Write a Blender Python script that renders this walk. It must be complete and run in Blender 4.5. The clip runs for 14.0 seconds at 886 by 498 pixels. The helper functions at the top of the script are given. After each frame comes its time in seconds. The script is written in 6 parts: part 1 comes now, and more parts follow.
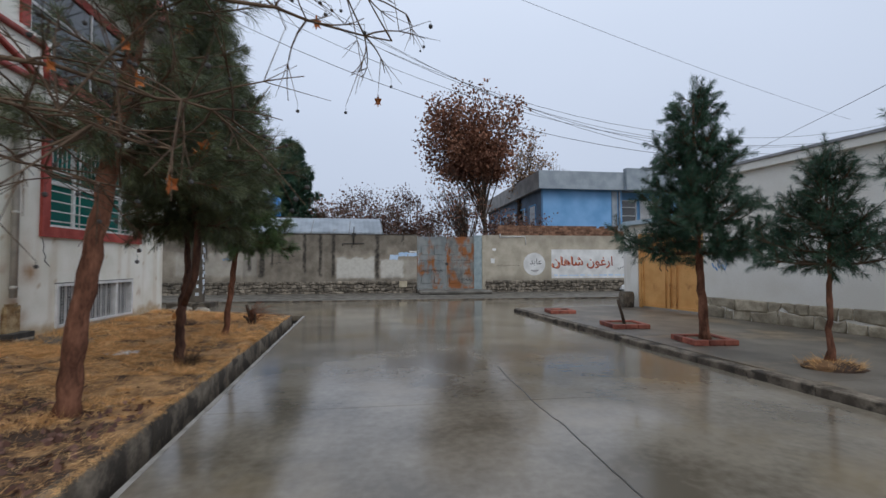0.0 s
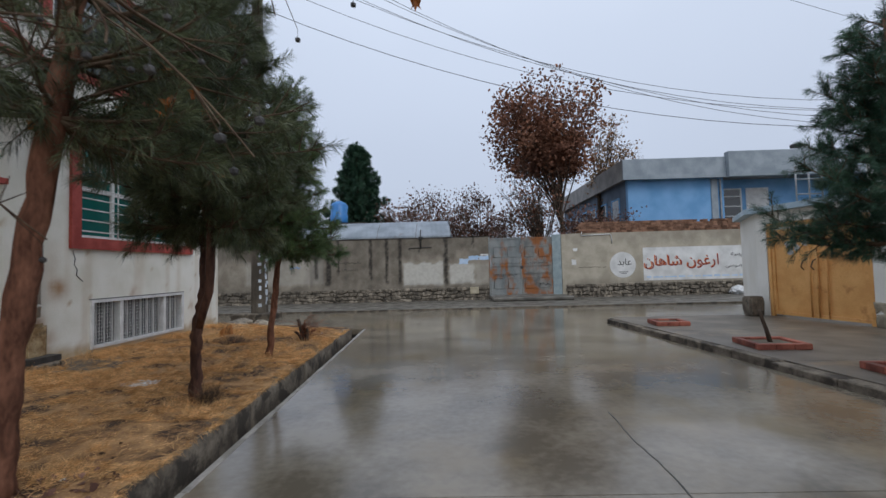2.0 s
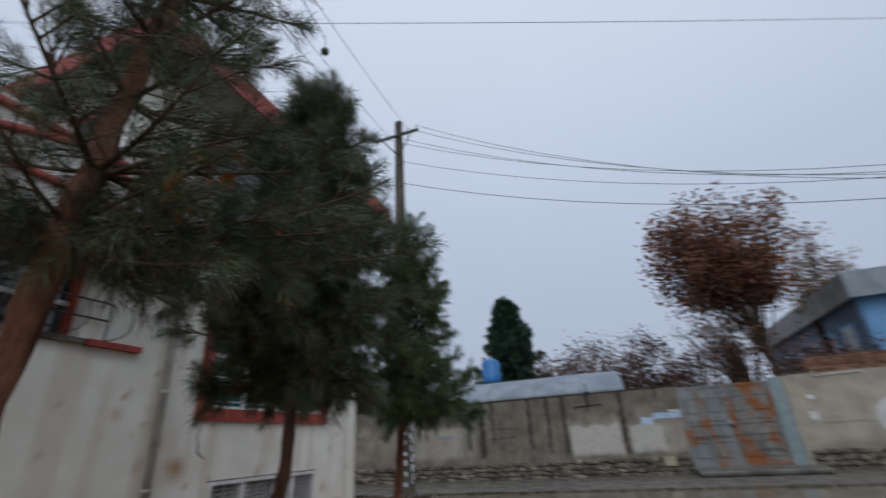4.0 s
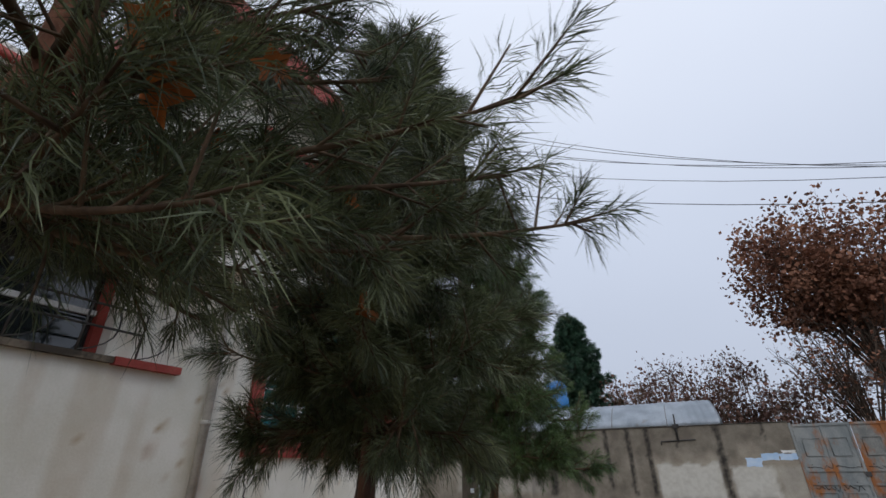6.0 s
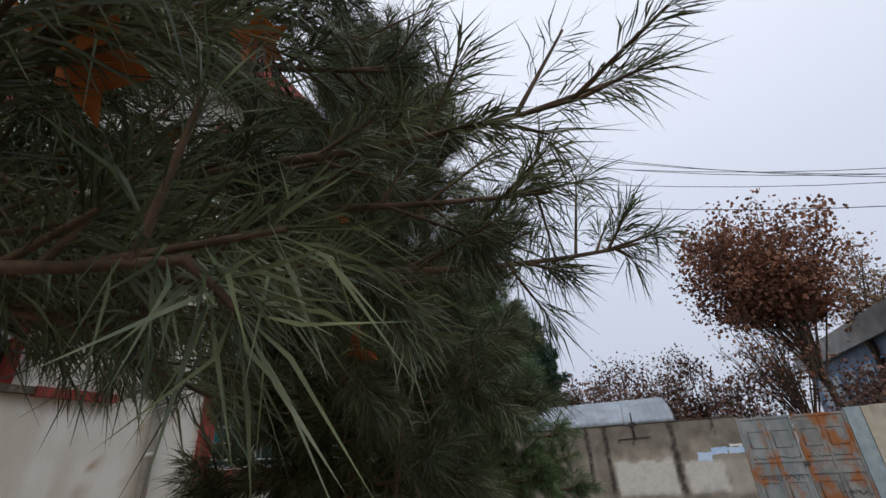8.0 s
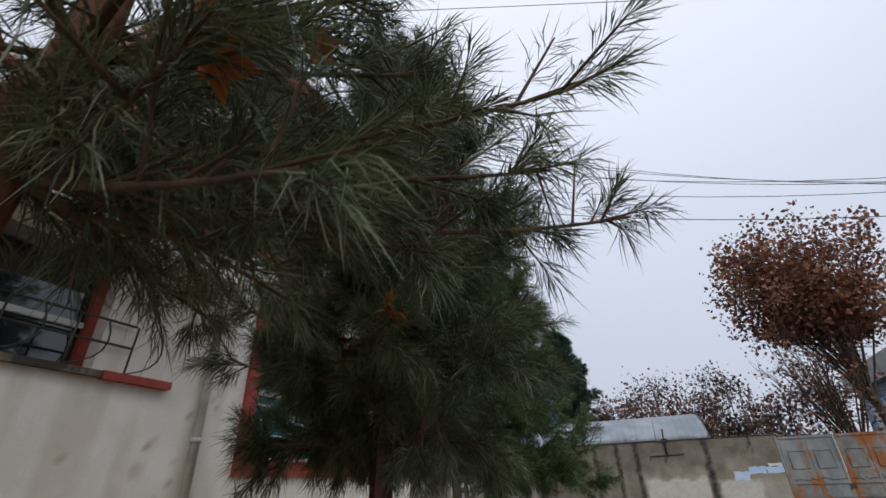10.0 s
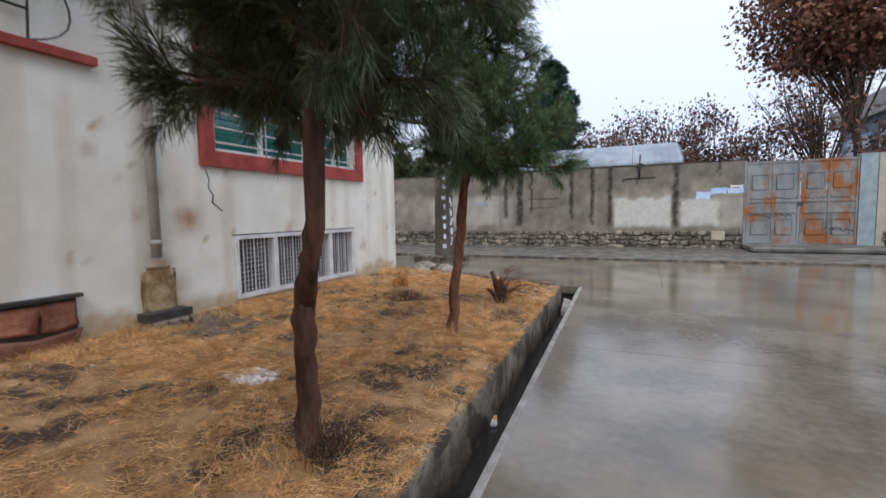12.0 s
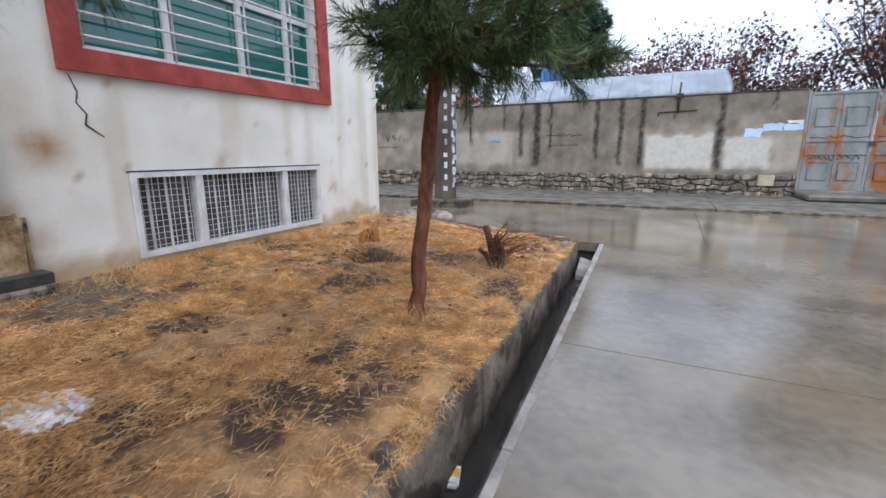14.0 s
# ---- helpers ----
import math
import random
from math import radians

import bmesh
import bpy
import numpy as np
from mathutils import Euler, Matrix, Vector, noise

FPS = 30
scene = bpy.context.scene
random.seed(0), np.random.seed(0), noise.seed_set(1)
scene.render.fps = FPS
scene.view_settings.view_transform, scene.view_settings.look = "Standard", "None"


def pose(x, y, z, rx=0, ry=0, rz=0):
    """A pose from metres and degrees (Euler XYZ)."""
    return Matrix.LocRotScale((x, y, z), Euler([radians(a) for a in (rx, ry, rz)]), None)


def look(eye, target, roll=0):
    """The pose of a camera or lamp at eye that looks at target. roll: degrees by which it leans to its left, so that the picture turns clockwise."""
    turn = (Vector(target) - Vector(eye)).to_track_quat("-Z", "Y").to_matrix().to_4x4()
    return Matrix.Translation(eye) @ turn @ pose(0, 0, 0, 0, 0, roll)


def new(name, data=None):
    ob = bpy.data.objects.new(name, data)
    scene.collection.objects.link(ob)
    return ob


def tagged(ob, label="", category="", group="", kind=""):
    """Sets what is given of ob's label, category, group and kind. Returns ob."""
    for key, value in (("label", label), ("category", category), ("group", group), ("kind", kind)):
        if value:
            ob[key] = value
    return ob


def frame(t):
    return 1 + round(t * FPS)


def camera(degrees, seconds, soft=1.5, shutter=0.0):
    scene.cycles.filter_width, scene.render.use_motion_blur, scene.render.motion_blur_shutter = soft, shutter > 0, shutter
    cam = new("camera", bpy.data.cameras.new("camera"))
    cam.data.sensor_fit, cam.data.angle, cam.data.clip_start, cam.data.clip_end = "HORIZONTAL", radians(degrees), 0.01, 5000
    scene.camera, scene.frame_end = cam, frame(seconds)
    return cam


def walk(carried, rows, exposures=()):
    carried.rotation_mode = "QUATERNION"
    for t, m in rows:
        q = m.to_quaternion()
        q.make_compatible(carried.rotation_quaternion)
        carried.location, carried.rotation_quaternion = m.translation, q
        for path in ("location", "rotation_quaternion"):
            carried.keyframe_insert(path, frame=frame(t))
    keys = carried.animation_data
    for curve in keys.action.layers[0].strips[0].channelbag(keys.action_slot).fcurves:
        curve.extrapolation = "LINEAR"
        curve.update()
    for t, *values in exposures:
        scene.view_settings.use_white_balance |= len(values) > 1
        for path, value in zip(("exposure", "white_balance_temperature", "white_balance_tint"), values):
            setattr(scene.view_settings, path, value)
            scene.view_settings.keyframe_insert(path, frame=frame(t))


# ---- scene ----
cam = camera(89.5, 14.0, shutter=0.5)
PATH = [
    (0, (0.566, 0.739, 1.361), (0.84, 2.719, 1.428), -0.1),
    (0.5, (0.621, 1.126, 1.344), (0.905, 3.104, 1.425), -1.0),
    (1, (0.623, 1.592, 1.306), (0.789, 3.583, 1.406), -3.4),
    (1.5, (0.748, 2.068, 1.332), (0.704, 4.064, 1.445), -1.7),
    (2, (0.696, 2.345, 1.375), (0.652, 4.343, 1.464), -1.5),
    (2.5, (0.799, 2.803, 1.326), (0.611, 4.785, 1.514), -2.0),
    (3, (0.83, 3.116, 1.369), (0.537, 5.024, 1.893), -2.0),
    (3.5, (0.784, 3.433, 1.391), (0.441, 5.296, 2.032), -2.7),
    (4, (0.633, 3.879, 1.334), (0.002, 5.6, 2.134), -3.5),
    (4.2, (0.565, 4.0, 1.335), (-0.216, 5.647, 2.159), -1.9),
    (6.3, (-0.377, 4.796, 1.741), (-1.188, 6.399, 2.62), -0.8),
    (6.5, (-0.425, 4.789, 1.765), (-1.182, 6.415, 2.651), -1.4),
    (7, (-0.51, 4.848, 1.853), (-1.164, 6.528, 2.719), -3.0),
    (7.5, (-0.554, 4.904, 1.908), (-1.183, 6.598, 2.765), -3.6),
    (10, (-0.465, 4.748, 1.649), (-1.195, 6.356, 2.588), -1.9),
    (10.5, (-0.468, 4.731, 1.487), (-1.249, 6.364, 2.337), -1.3),
    (11, (-0.458, 4.837, 1.31), (-1.261, 6.601, 1.803), -0.9),
    (11.5, (-0.45, 5.044, 1.275), (-1.272, 6.866, 1.318), -1.5),
    (12, (-0.477, 5.297, 1.252), (-1.299, 7.113, 1.095), -1.0),
    (12.5, (-0.578, 5.597, 1.208), (-1.374, 7.41, 0.925), -0.5),
    (13, (-0.618, 5.951, 1.188), (-1.386, 7.769, 0.862), -0.4),
    (13.5, (-0.633, 6.372, 1.188), (-1.45, 8.159, 0.81), -0.6),
    (14, (-0.712, 6.772, 1.189), (-1.59, 8.519, 0.77), -0.3),
]
EXPOSURES = [(0.0, 0.15, 6050, 8), (2.5, 0.1, 6050, 8), (3.5, -0.15, 5950, 8), (4.2, -0.22, 5950, 8), (6.3, 0.12, 6250, 10), (7.0, 0.18, 6350, 11), (10.0, 0.18, 6350, 10), (11.0, 0.32, 6200, 10), (11.5, 0.58, 6100, 10), (12.5, 0.85, 5950, 11), (13.5, 0.92, 5870, 11), (14.0, 1.1, 5850, 11)]
walk(cam, [(t, look(eye, target, roll)) for t, eye, target, roll in PATH], EXPOSURES)

# ---- light: an overcast winter sky ----
world = bpy.data.worlds.new("overcast_sky")
scene.world = world
world.use_nodes = True
wn, wl = world.node_tree.nodes, world.node_tree.links
wn.clear()
w_out, w_bg = wn.new("ShaderNodeOutputWorld"), wn.new("ShaderNodeBackground")
w_sky = wn.new("ShaderNodeTexSky")
w_sky.sky_type, w_sky.sun_disc = "NISHITA", False
w_sky.sun_elevation, w_sky.sun_rotation = radians(38), radians(150)
w_sky.air_density, w_sky.dust_density = 1.0, 4.0
w_dim = wn.new("ShaderNodeVectorMath")
w_dim.operation = "SCALE"
w_dim.inputs["Scale"].default_value = 0.08
w_co, w_sep = wn.new("ShaderNodeTexCoord"), wn.new("ShaderNodeSeparateXYZ")
w_ramp = wn.new("ShaderNodeValToRGB")
w_ramp.color_ramp.elements[0].position, w_ramp.color_ramp.elements[0].color = 0.0, (0.50, 0.53, 0.62, 1)
w_ramp.color_ramp.elements[1].position, w_ramp.color_ramp.elements[1].color = 1.0, (1.0, 1.03, 1.12, 1)
mid = w_ramp.color_ramp.elements.new(0.45)
mid.color = (0.66, 0.70, 0.80, 1)
w_noise = wn.new("ShaderNodeTexNoise")
w_noise.inputs["Scale"].default_value, w_noise.inputs["Detail"].default_value = 1.6, 3
w_cloud = wn.new("ShaderNodeMapRange")
w_cloud.inputs["To Min"].default_value, w_cloud.inputs["To Max"].default_value = 0.92, 1.08
w_mul = wn.new("ShaderNodeVectorMath")
w_mul.operation = "SCALE"
w_mix = wn.new("ShaderNodeMix")
w_mix.data_type = "RGBA"
w_mix.inputs[0].default_value = 0.88
wl.new(w_co.outputs["Generated"], w_sep.inputs[0])
wl.new(w_sep.outputs["Z"], w_ramp.inputs[0])
wl.new(w_co.outputs["Generated"], w_noise.inputs["Vector"])
wl.new(w_noise.outputs[0], w_cloud.inputs[0])
wl.new(w_ramp.outputs[0], w_mul.inputs[0])
wl.new(w_cloud.outputs[0], w_mul.inputs["Scale"])
wl.new(w_sky.outputs[0], w_dim.inputs[0])
wl.new(w_dim.outputs[0], w_mix.inputs[6])
wl.new(w_mul.outputs[0], w_mix.inputs[7])
wl.new(w_mix.outputs[2], w_bg.inputs[0])
w_bg.inputs[1].default_value = 1.0
wl.new(w_bg.outputs[0], w_out.inputs[0])
sun = new("sun", bpy.data.lights.new("sun", "SUN"))
sun.data.energy, sun.data.angle, sun.data.color = 0.6, radians(25), (1.0, 0.97, 0.93)
sun.matrix_world = look((4, -8, 10), (0, 0, 0))


# ---- materials ----
def surface(name, a, b, scale=6.0, rough=0.8, bump=0.3, grain=60.0, spec=0.3, metal=0.0, rough2=None,
            stretch=(1, 1, 1), spots=None, spot_scale=1.5, spot_at=0.55, spot_soft=0.12, spot_rough=None, island=False, coord="Object", thin=0.0, vary=(0.6, 1.4)):
    """A surface that varies from colour a to b at two scales, with fine relief; spots: a third colour in patches."""
    m = bpy.data.materials.new(name)
    m.use_nodes = True
    n, l = m.node_tree.nodes, m.node_tree.links
    p = n["Principled BSDF"]
    co, mp = n.new("ShaderNodeTexCoord"), n.new("ShaderNodeMapping")
    mp.inputs["Scale"].default_value = stretch
    l.new(co.outputs[coord], mp.inputs[0])
    big, fine = n.new("ShaderNodeTexNoise"), n.new("ShaderNodeTexNoise")
    for t, sc, d in ((big, scale, 5), (fine, grain, 4)):
        t.inputs["Scale"].default_value, t.inputs["Detail"].default_value = sc, d
        l.new(mp.outputs[0], t.inputs["Vector"])
    both = n.new("ShaderNodeMath")
    both.operation = "MULTIPLY_ADD"
    both.inputs[1].default_value = 0.35
    sub = n.new("ShaderNodeMath")
    sub.operation = "SUBTRACT"
    sub.inputs[1].default_value = 0.175
    l.new(big.outputs[0], sub.inputs[0])
    l.new(fine.outputs[0], both.inputs[0])
    l.new(sub.outputs[0], both.inputs[2])
    ramp = n.new("ShaderNodeValToRGB")
    ramp.color_ramp.elements[0].position, ramp.color_ramp.elements[0].color = 0.36, (*a, 1)
    ramp.color_ramp.elements[1].position, ramp.color_ramp.elements[1].color = 0.66, (*b, 1)
    l.new(both.outputs[0], ramp.inputs[0])
    colour = ramp.outputs[0]
    if island:
        geo, hsv = n.new("ShaderNodeNewGeometry"), n.new("ShaderNodeHueSaturation")
        info, add = n.new("ShaderNodeObjectInfo"), n.new("ShaderNodeMath")
        rng = n.new("ShaderNodeMapRange")
        rng.inputs["To Min"].default_value, rng.inputs["To Max"].default_value = vary
        add.operation = "ADD"
        l.new(geo.outputs["Random Per Island"], add.inputs[0])
        l.new(info.outputs["Random"], add.inputs[1])
        frac = n.new("ShaderNodeMath")
        frac.operation = "FRACT"
        l.new(add.outputs[0], frac.inputs[0])
        l.new(frac.outputs[0], rng.inputs[0])
        l.new(rng.outputs[0], hsv.inputs["Value"])
        l.new(colour, hsv.inputs["Color"])
        colour = hsv.outputs[0]
    p.inputs["Roughness"].default_value = rough
    if spots:
        sn, sr = n.new("ShaderNodeTexNoise"), n.new("ShaderNodeMapRange")
        sn.inputs["Scale"].default_value, sn.inputs["Detail"].default_value, sn.inputs["Roughness"].default_value = spot_scale, 6, 0.62
        l.new(mp.outputs[0], sn.inputs["Vector"])
        sr.inputs["From Min"].default_value, sr.inputs["From Max"].default_value = spot_at, spot_at + spot_soft
        l.new(sn.outputs[0], sr.inputs[0])
        mix = n.new("ShaderNodeMix")
        mix.data_type = "RGBA"
        l.new(sr.outputs[0], mix.inputs[0])
        l.new(colour, mix.inputs[6])
        mix.inputs[7].default_value = (*spots, 1)
        colour = mix.outputs[2]
        if spot_rough is not None:
            rr = n.new("ShaderNodeMapRange")
            rr.inputs["To Min"].default_value, rr.inputs["To Max"].default_value = rough, spot_rough
            l.new(sr.outputs[0], rr.inputs[0])
            l.new(rr.outputs[0], p.inputs["Roughness"])
    elif rough2 is not None:
        rr = n.new("ShaderNodeMapRange")
        rr.inputs["From Min"].default_value, rr.inputs["From Max"].default_value = 0.35, 0.65
        rr.inputs["To Min"].default_value, rr.inputs["To Max"].default_value = rough, rough2
        l.new(big.outputs[0], rr.inputs[0])
        l.new(rr.outputs[0], p.inputs["Roughness"])
    l.new(colour, p.inputs["Base Color"])
    p.inputs["Metallic"].default_value, p.inputs["Specular IOR Level"].default_value = metal, spec
    if bump:
        bp = n.new("ShaderNodeBump")
        bp.inputs["Strength"].default_value, bp.inputs["Distance"].default_value = bump, 0.01
        l.new(both.outputs[0], bp.inputs["Height"])
        l.new(bp.outputs[0], p.inputs["Normal"])
    if thin:
        tr, add2 = n.new("ShaderNodeBsdfTranslucent"), n.new("ShaderNodeMixShader")
        l.new(colour, tr.inputs[0])
        add2.inputs[0].default_value = thin
        l.new(p.outputs[0], add2.inputs[1])
        l.new(tr.outputs[0], add2.inputs[2])
        l.new(add2.outputs[0], n["Material Output"].inputs[0])
    return m


def glass(name, tint, rough=0.03):
    m = bpy.data.materials.new(name)
    m.use_nodes = True
    p = m.node_tree.nodes["Principled BSDF"]
    p.inputs["Base Color"].default_value = (*tint, 1)
    p.inputs["Roughness"].default_value, p.inputs["Specular IOR Level"].default_value = rough, 0.9
    return m


def stained_wall(name, base, base2, dirt, wash):
    """Plaster whose stains and whitewash come from the mesh's own 'stain' layer: red is damp dirt, green is whitewash."""
    m = surface(name, base, base2, 2.2, 0.85, 0.35, 45)
    n, l = m.node_tree.nodes, m.node_tree.links
    p = n["Principled BSDF"]
    old = p.inputs["Base Color"].links[0].from_socket
    at, sep = n.new("ShaderNodeVertexColor"), n.new("ShaderNodeSeparateColor")
    at.layer_name = "stain"
    l.new(at.outputs[0], sep.inputs[0])
    fine = n.new("ShaderNodeTexNoise")
    co = n.new("ShaderNodeTexCoord")
    fine.inputs["Scale"].default_value, fine.inputs["Detail"].default_value = 9, 6
    l.new(co.outputs["Object"], fine.inputs["Vector"])
    for ch, col in (("Green", wash), ("Red", dirt)):
        brk = n.new("ShaderNodeMath")
        brk.operation = "MULTIPLY"
        rg = n.new("ShaderNodeMapRange")
        rg.inputs["From Min"].default_value, rg.inputs["From Max"].default_value = 0.3, 0.6
        rg.inputs["To Min"].default_value, rg.inputs["To Max"].default_value = 0.72, 1.0
        l.new(fine.outputs[0], rg.inputs[0])
        l.new(rg.outputs[0], brk.inputs[0])
        l.new(sep.outputs[ch], brk.inputs[1])
        mix = n.new("ShaderNodeMix")
        mix.data_type = "RGBA"
        l.new(brk.outputs[0], mix.inputs[0])
        l.new(old, mix.inputs[6])
        mix.inputs[7].default_value = (*col, 1)
        old = mix.outputs[2]
    l.new(old, p.inputs["Base Color"])
    return m


M_ROAD = surface("wet_concrete", (0.112, 0.094, 0.068), (0.225, 0.194, 0.148), 1.1, 0.15, 0.05, 14, 0.5,
                 spots=(0.225, 0.178, 0.112), spot_scale=0.5, spot_at=0.50, spot_soft=0.2, spot_rough=0.05)
M_PAVE = surface("wet_pavement", (0.10, 0.085, 0.065), (0.19, 0.165, 0.13), 1.6, 0.45, 0.25, 35, 0.5, rough2=0.2,
                 spots=(0.26, 0.19, 0.11), spot_scale=0.7, spot_at=0.56, spot_soft=0.12, spot_rough=0.35)
M_SIDE = surface("damp_concrete", (0.085, 0.078, 0.064), (0.18, 0.165, 0.138), 2.5, 0.55, 0.4, 40, 0.4, rough2=0.3)
M_KERB = surface("kerb_concrete", (0.085, 0.068, 0.050), (0.24, 0.200, 0.150), 5, 0.8, 1.0, 35, 0.35,
                 spots=(0.055, 0.045, 0.034), spot_scale=2.6, spot_at=0.52, spot_soft=0.06)
M_LIP = surface("worn_pale_concrete", (0.20, 0.185, 0.16), (0.36, 0.335, 0.30), 6, 0.6, 0.8, 40, 0.4)
M_DITCH = surface("ditch_mud", (0.03, 0.028, 0.022), (0.08, 0.07, 0.055), 4, 0.5, 0.5, 40, 0.5)
M_WATER = surface("ditch_water", (0.02, 0.02, 0.018), (0.035, 0.033, 0.03), 2, 0.04, 0.05, 8, 0.6)
M_LAWN = surface("trodden_dry_lawn", (0.21, 0.118, 0.058), (0.50, 0.305, 0.145), 5.0, 0.95, 1.0, 60, 0.15,
                 spots=(0.075, 0.050, 0.036), spot_scale=1.6, spot_at=0.47, spot_soft=0.08)
M_STRAW = surface("straw", (0.54, 0.300, 0.115), (0.88, 0.57, 0.27), 8, 0.8, 0.0, 60, 0.2, island=True, thin=0.15)
M_GROUND = surface("bare_soil", (0.12, 0.10, 0.075), (0.22, 0.19, 0.14), 0.6, 0.95, 0.4, 9, 0.2)
M_PLASTER = surface("cream_plaster", (0.75, 0.72, 0.64), (0.85, 0.83, 0.77), 0.9, 0.85, 0.2, 40, 0.25)
M_RED = surface("red_paint", (0.28, 0.045, 0.035), (0.42, 0.085, 0.065), 5, 0.6, 0.25, 60, 0.35)
M_WHITE = surface("white_paint", (0.62, 0.62, 0.60), (0.80, 0.80, 0.79), 6, 0.45, 0.1, 80, 0.4)
M_CLAD = surface("red_stone_cladding", (0.20, 0.075, 0.045), (0.36, 0.16, 0.10), 5, 0.6, 0.5, 40, 0.4, island=True)
M_STONE = surface("rubble_stone", (0.085, 0.072, 0.055), (0.30, 0.255, 0.195), 6, 0.75, 0.8, 30, 0.35, island=True)
M_MORTAR = surface("mortar", (0.04, 0.034, 0.028), (0.11, 0.096, 0.078), 6, 0.9, 0.6, 40, 0.2)
M_FARWALL = stained_wall("stained_plaster", (0.23, 0.195, 0.15), (0.37, 0.325, 0.255), (0.030, 0.026, 0.022), (0.60, 0.575, 0.51))
M_BUILD = stained_wall("weathered_cream_wall", (0.75, 0.735, 0.64), (0.85, 0.835, 0.76), (0.36, 0.19, 0.075), (0.46, 0.345, 0.20))
M_EASTWALL = stained_wall("beige_plaster", (0.38, 0.335, 0.255), (0.52, 0.465, 0.365), (0.10, 0.085, 0.07), (0.60, 0.575, 0.51))
M_PALESTONE = surface("pale_dressed_stone", (0.26, 0.22, 0.155), (0.46, 0.40, 0.295), 5, 0.8, 0.8, 30, 0.3, island=True, vary=(0.8, 1.2))
M_JOINT = surface("plinth_mortar", (0.085, 0.072, 0.055), (0.18, 0.155, 0.12), 6, 0.9, 0.6, 40, 0.2)
M_PIPE = surface("grey_painted_pipe", (0.36, 0.345, 0.31), (0.52, 0.50, 0.45), 5, 0.6, 0.2, 50, 0.35, spots=(0.30, 0.17, 0.08), spot_scale=3, spot_at=0.62)
M_BRICK = surface("mud_brick", (0.15, 0.08, 0.05), (0.30, 0.17, 0.11), 6, 0.9, 0.5, 40, 0.2, island=True)
M_RUST = surface("rusty_painted_steel", (0.18, 0.20, 0.20), (0.29, 0.30, 0.285), 3, 0.6, 0.25, 40, 0.4,
                 stretch=(1, 1, 0.45), spots=(0.32, 0.125, 0.04), spot_scale=1.9, spot_at=0.54, spot_soft=0.10, spot_rough=0.85)
M_RUST2 = surface("heavily_rusted_steel", (0.15, 0.155, 0.145), (0.30, 0.29, 0.26), 3, 0.6, 0.25, 40, 0.4,
                  stretch=(1, 1, 0.6), spots=(0.30, 0.115, 0.04), spot_scale=2.4, spot_at=0.45, spot_soft=0.12, spot_rough=0.85)
M_ORANGE = surface("orange_gate_paint", (0.66, 0.33, 0.10), (0.78, 0.43, 0.15), 2.5, 0.5, 0.12, 40, 0.4,
                   spots=(0.48, 0.21, 0.06), spot_scale=3, spot_at=0.58)
M_STEEL = surface("dull_steel", (0.22, 0.22, 0.22), (0.34, 0.34, 0.34), 6, 0.5, 0.15, 60, 0.5, 0.6)
M_DARK = surface("dark_iron", (0.03, 0.028, 0.026), (0.07, 0.065, 0.06), 6, 0.6, 0.2, 60, 0.4)
M_ZINC = surface("galvanised_sheet", (0.42, 0.47, 0.52), (0.60, 0.65, 0.70), 1.6, 0.42, 0.1, 30, 0.5, 0.25,
                 spots=(0.36, 0.30, 0.27), spot_scale=1.2, spot_at=0.62)
M_GREENGLASS = glass("green_tinted_pane", (0.014, 0.13, 0.108))
M_DARKGLASS = glass("dark_pane", (0.02, 0.026, 0.028))
M_BLIND = surface("grey_inner_screen", (0.06, 0.06, 0.063), (0.16, 0.16, 0.165), 4, 0.7, 0.1, 50, 0.3)
M_BLUEWALL = surface("sky_blue_plaster", (0.17, 0.36, 0.62), (0.24, 0.45, 0.72), 1.2, 0.85, 0.15, 25, 0.25)
M_FASCIA = surface("grey_fascia", (0.26, 0.30, 0.33), (0.38, 0.42, 0.45), 1.5, 0.7, 0.15, 20, 0.3)
# the hall's blue plaster again, with shade put into the colour
M_SHADEWALL = surface("shaded_blue_wall", (0.11, 0.15, 0.21), (0.17, 0.22, 0.30), 1.2, 0.85, 0.15, 25, 0.25)
M_ROOF = surface("grey_roof", (0.20, 0.20, 0.20), (0.32, 0.31, 0.30), 1.4, 0.8, 0.2, 20, 0.3)
M_BARK = surface("red_pine_bark", (0.095, 0.042, 0.026), (0.29, 0.135, 0.082), 9, 0.9, 1.0, 45, 0.2, stretch=(1, 1, 0.35))
M_BARK2 = surface("brown_bark", (0.055, 0.040, 0.030), (0.13, 0.095, 0.070), 9, 0.9, 0.8, 45, 0.2, stretch=(1, 1, 0.35))
M_BARK3 = surface("dark_reddish_bark", (0.045, 0.022, 0.015), (0.16, 0.078, 0.050), 9, 0.75, 1.2, 38, 0.25, stretch=(1, 1, 0.3))
M_TWIG = surface("grey_brown_twig", (0.07, 0.045, 0.03), (0.16, 0.11, 0.07), 12, 0.85, 0.3, 60, 0.2)
M_NEEDLE = surface("dark_pine_needles", (0.040, 0.054, 0.025), (0.124, 0.140, 0.069), 3, 0.38, 0, 20, 0.4, island=True, thin=0.2, vary=(0.45, 2.1))
M_NEEDLE2 = surface("green_pine_needles", (0.045, 0.078, 0.028), (0.105, 0.150, 0.055), 3, 0.42, 0, 20, 0.4, island=True, thin=0.2, vary=(0.45, 2.1))
M_NEEDLE3 = surface("blue_green_pine_needles", (0.020, 0.052, 0.031), (0.050, 0.098, 0.056), 3, 0.45, 0, 20, 0.4, island=True, thin=0.2, vary=(0.45, 2.1))
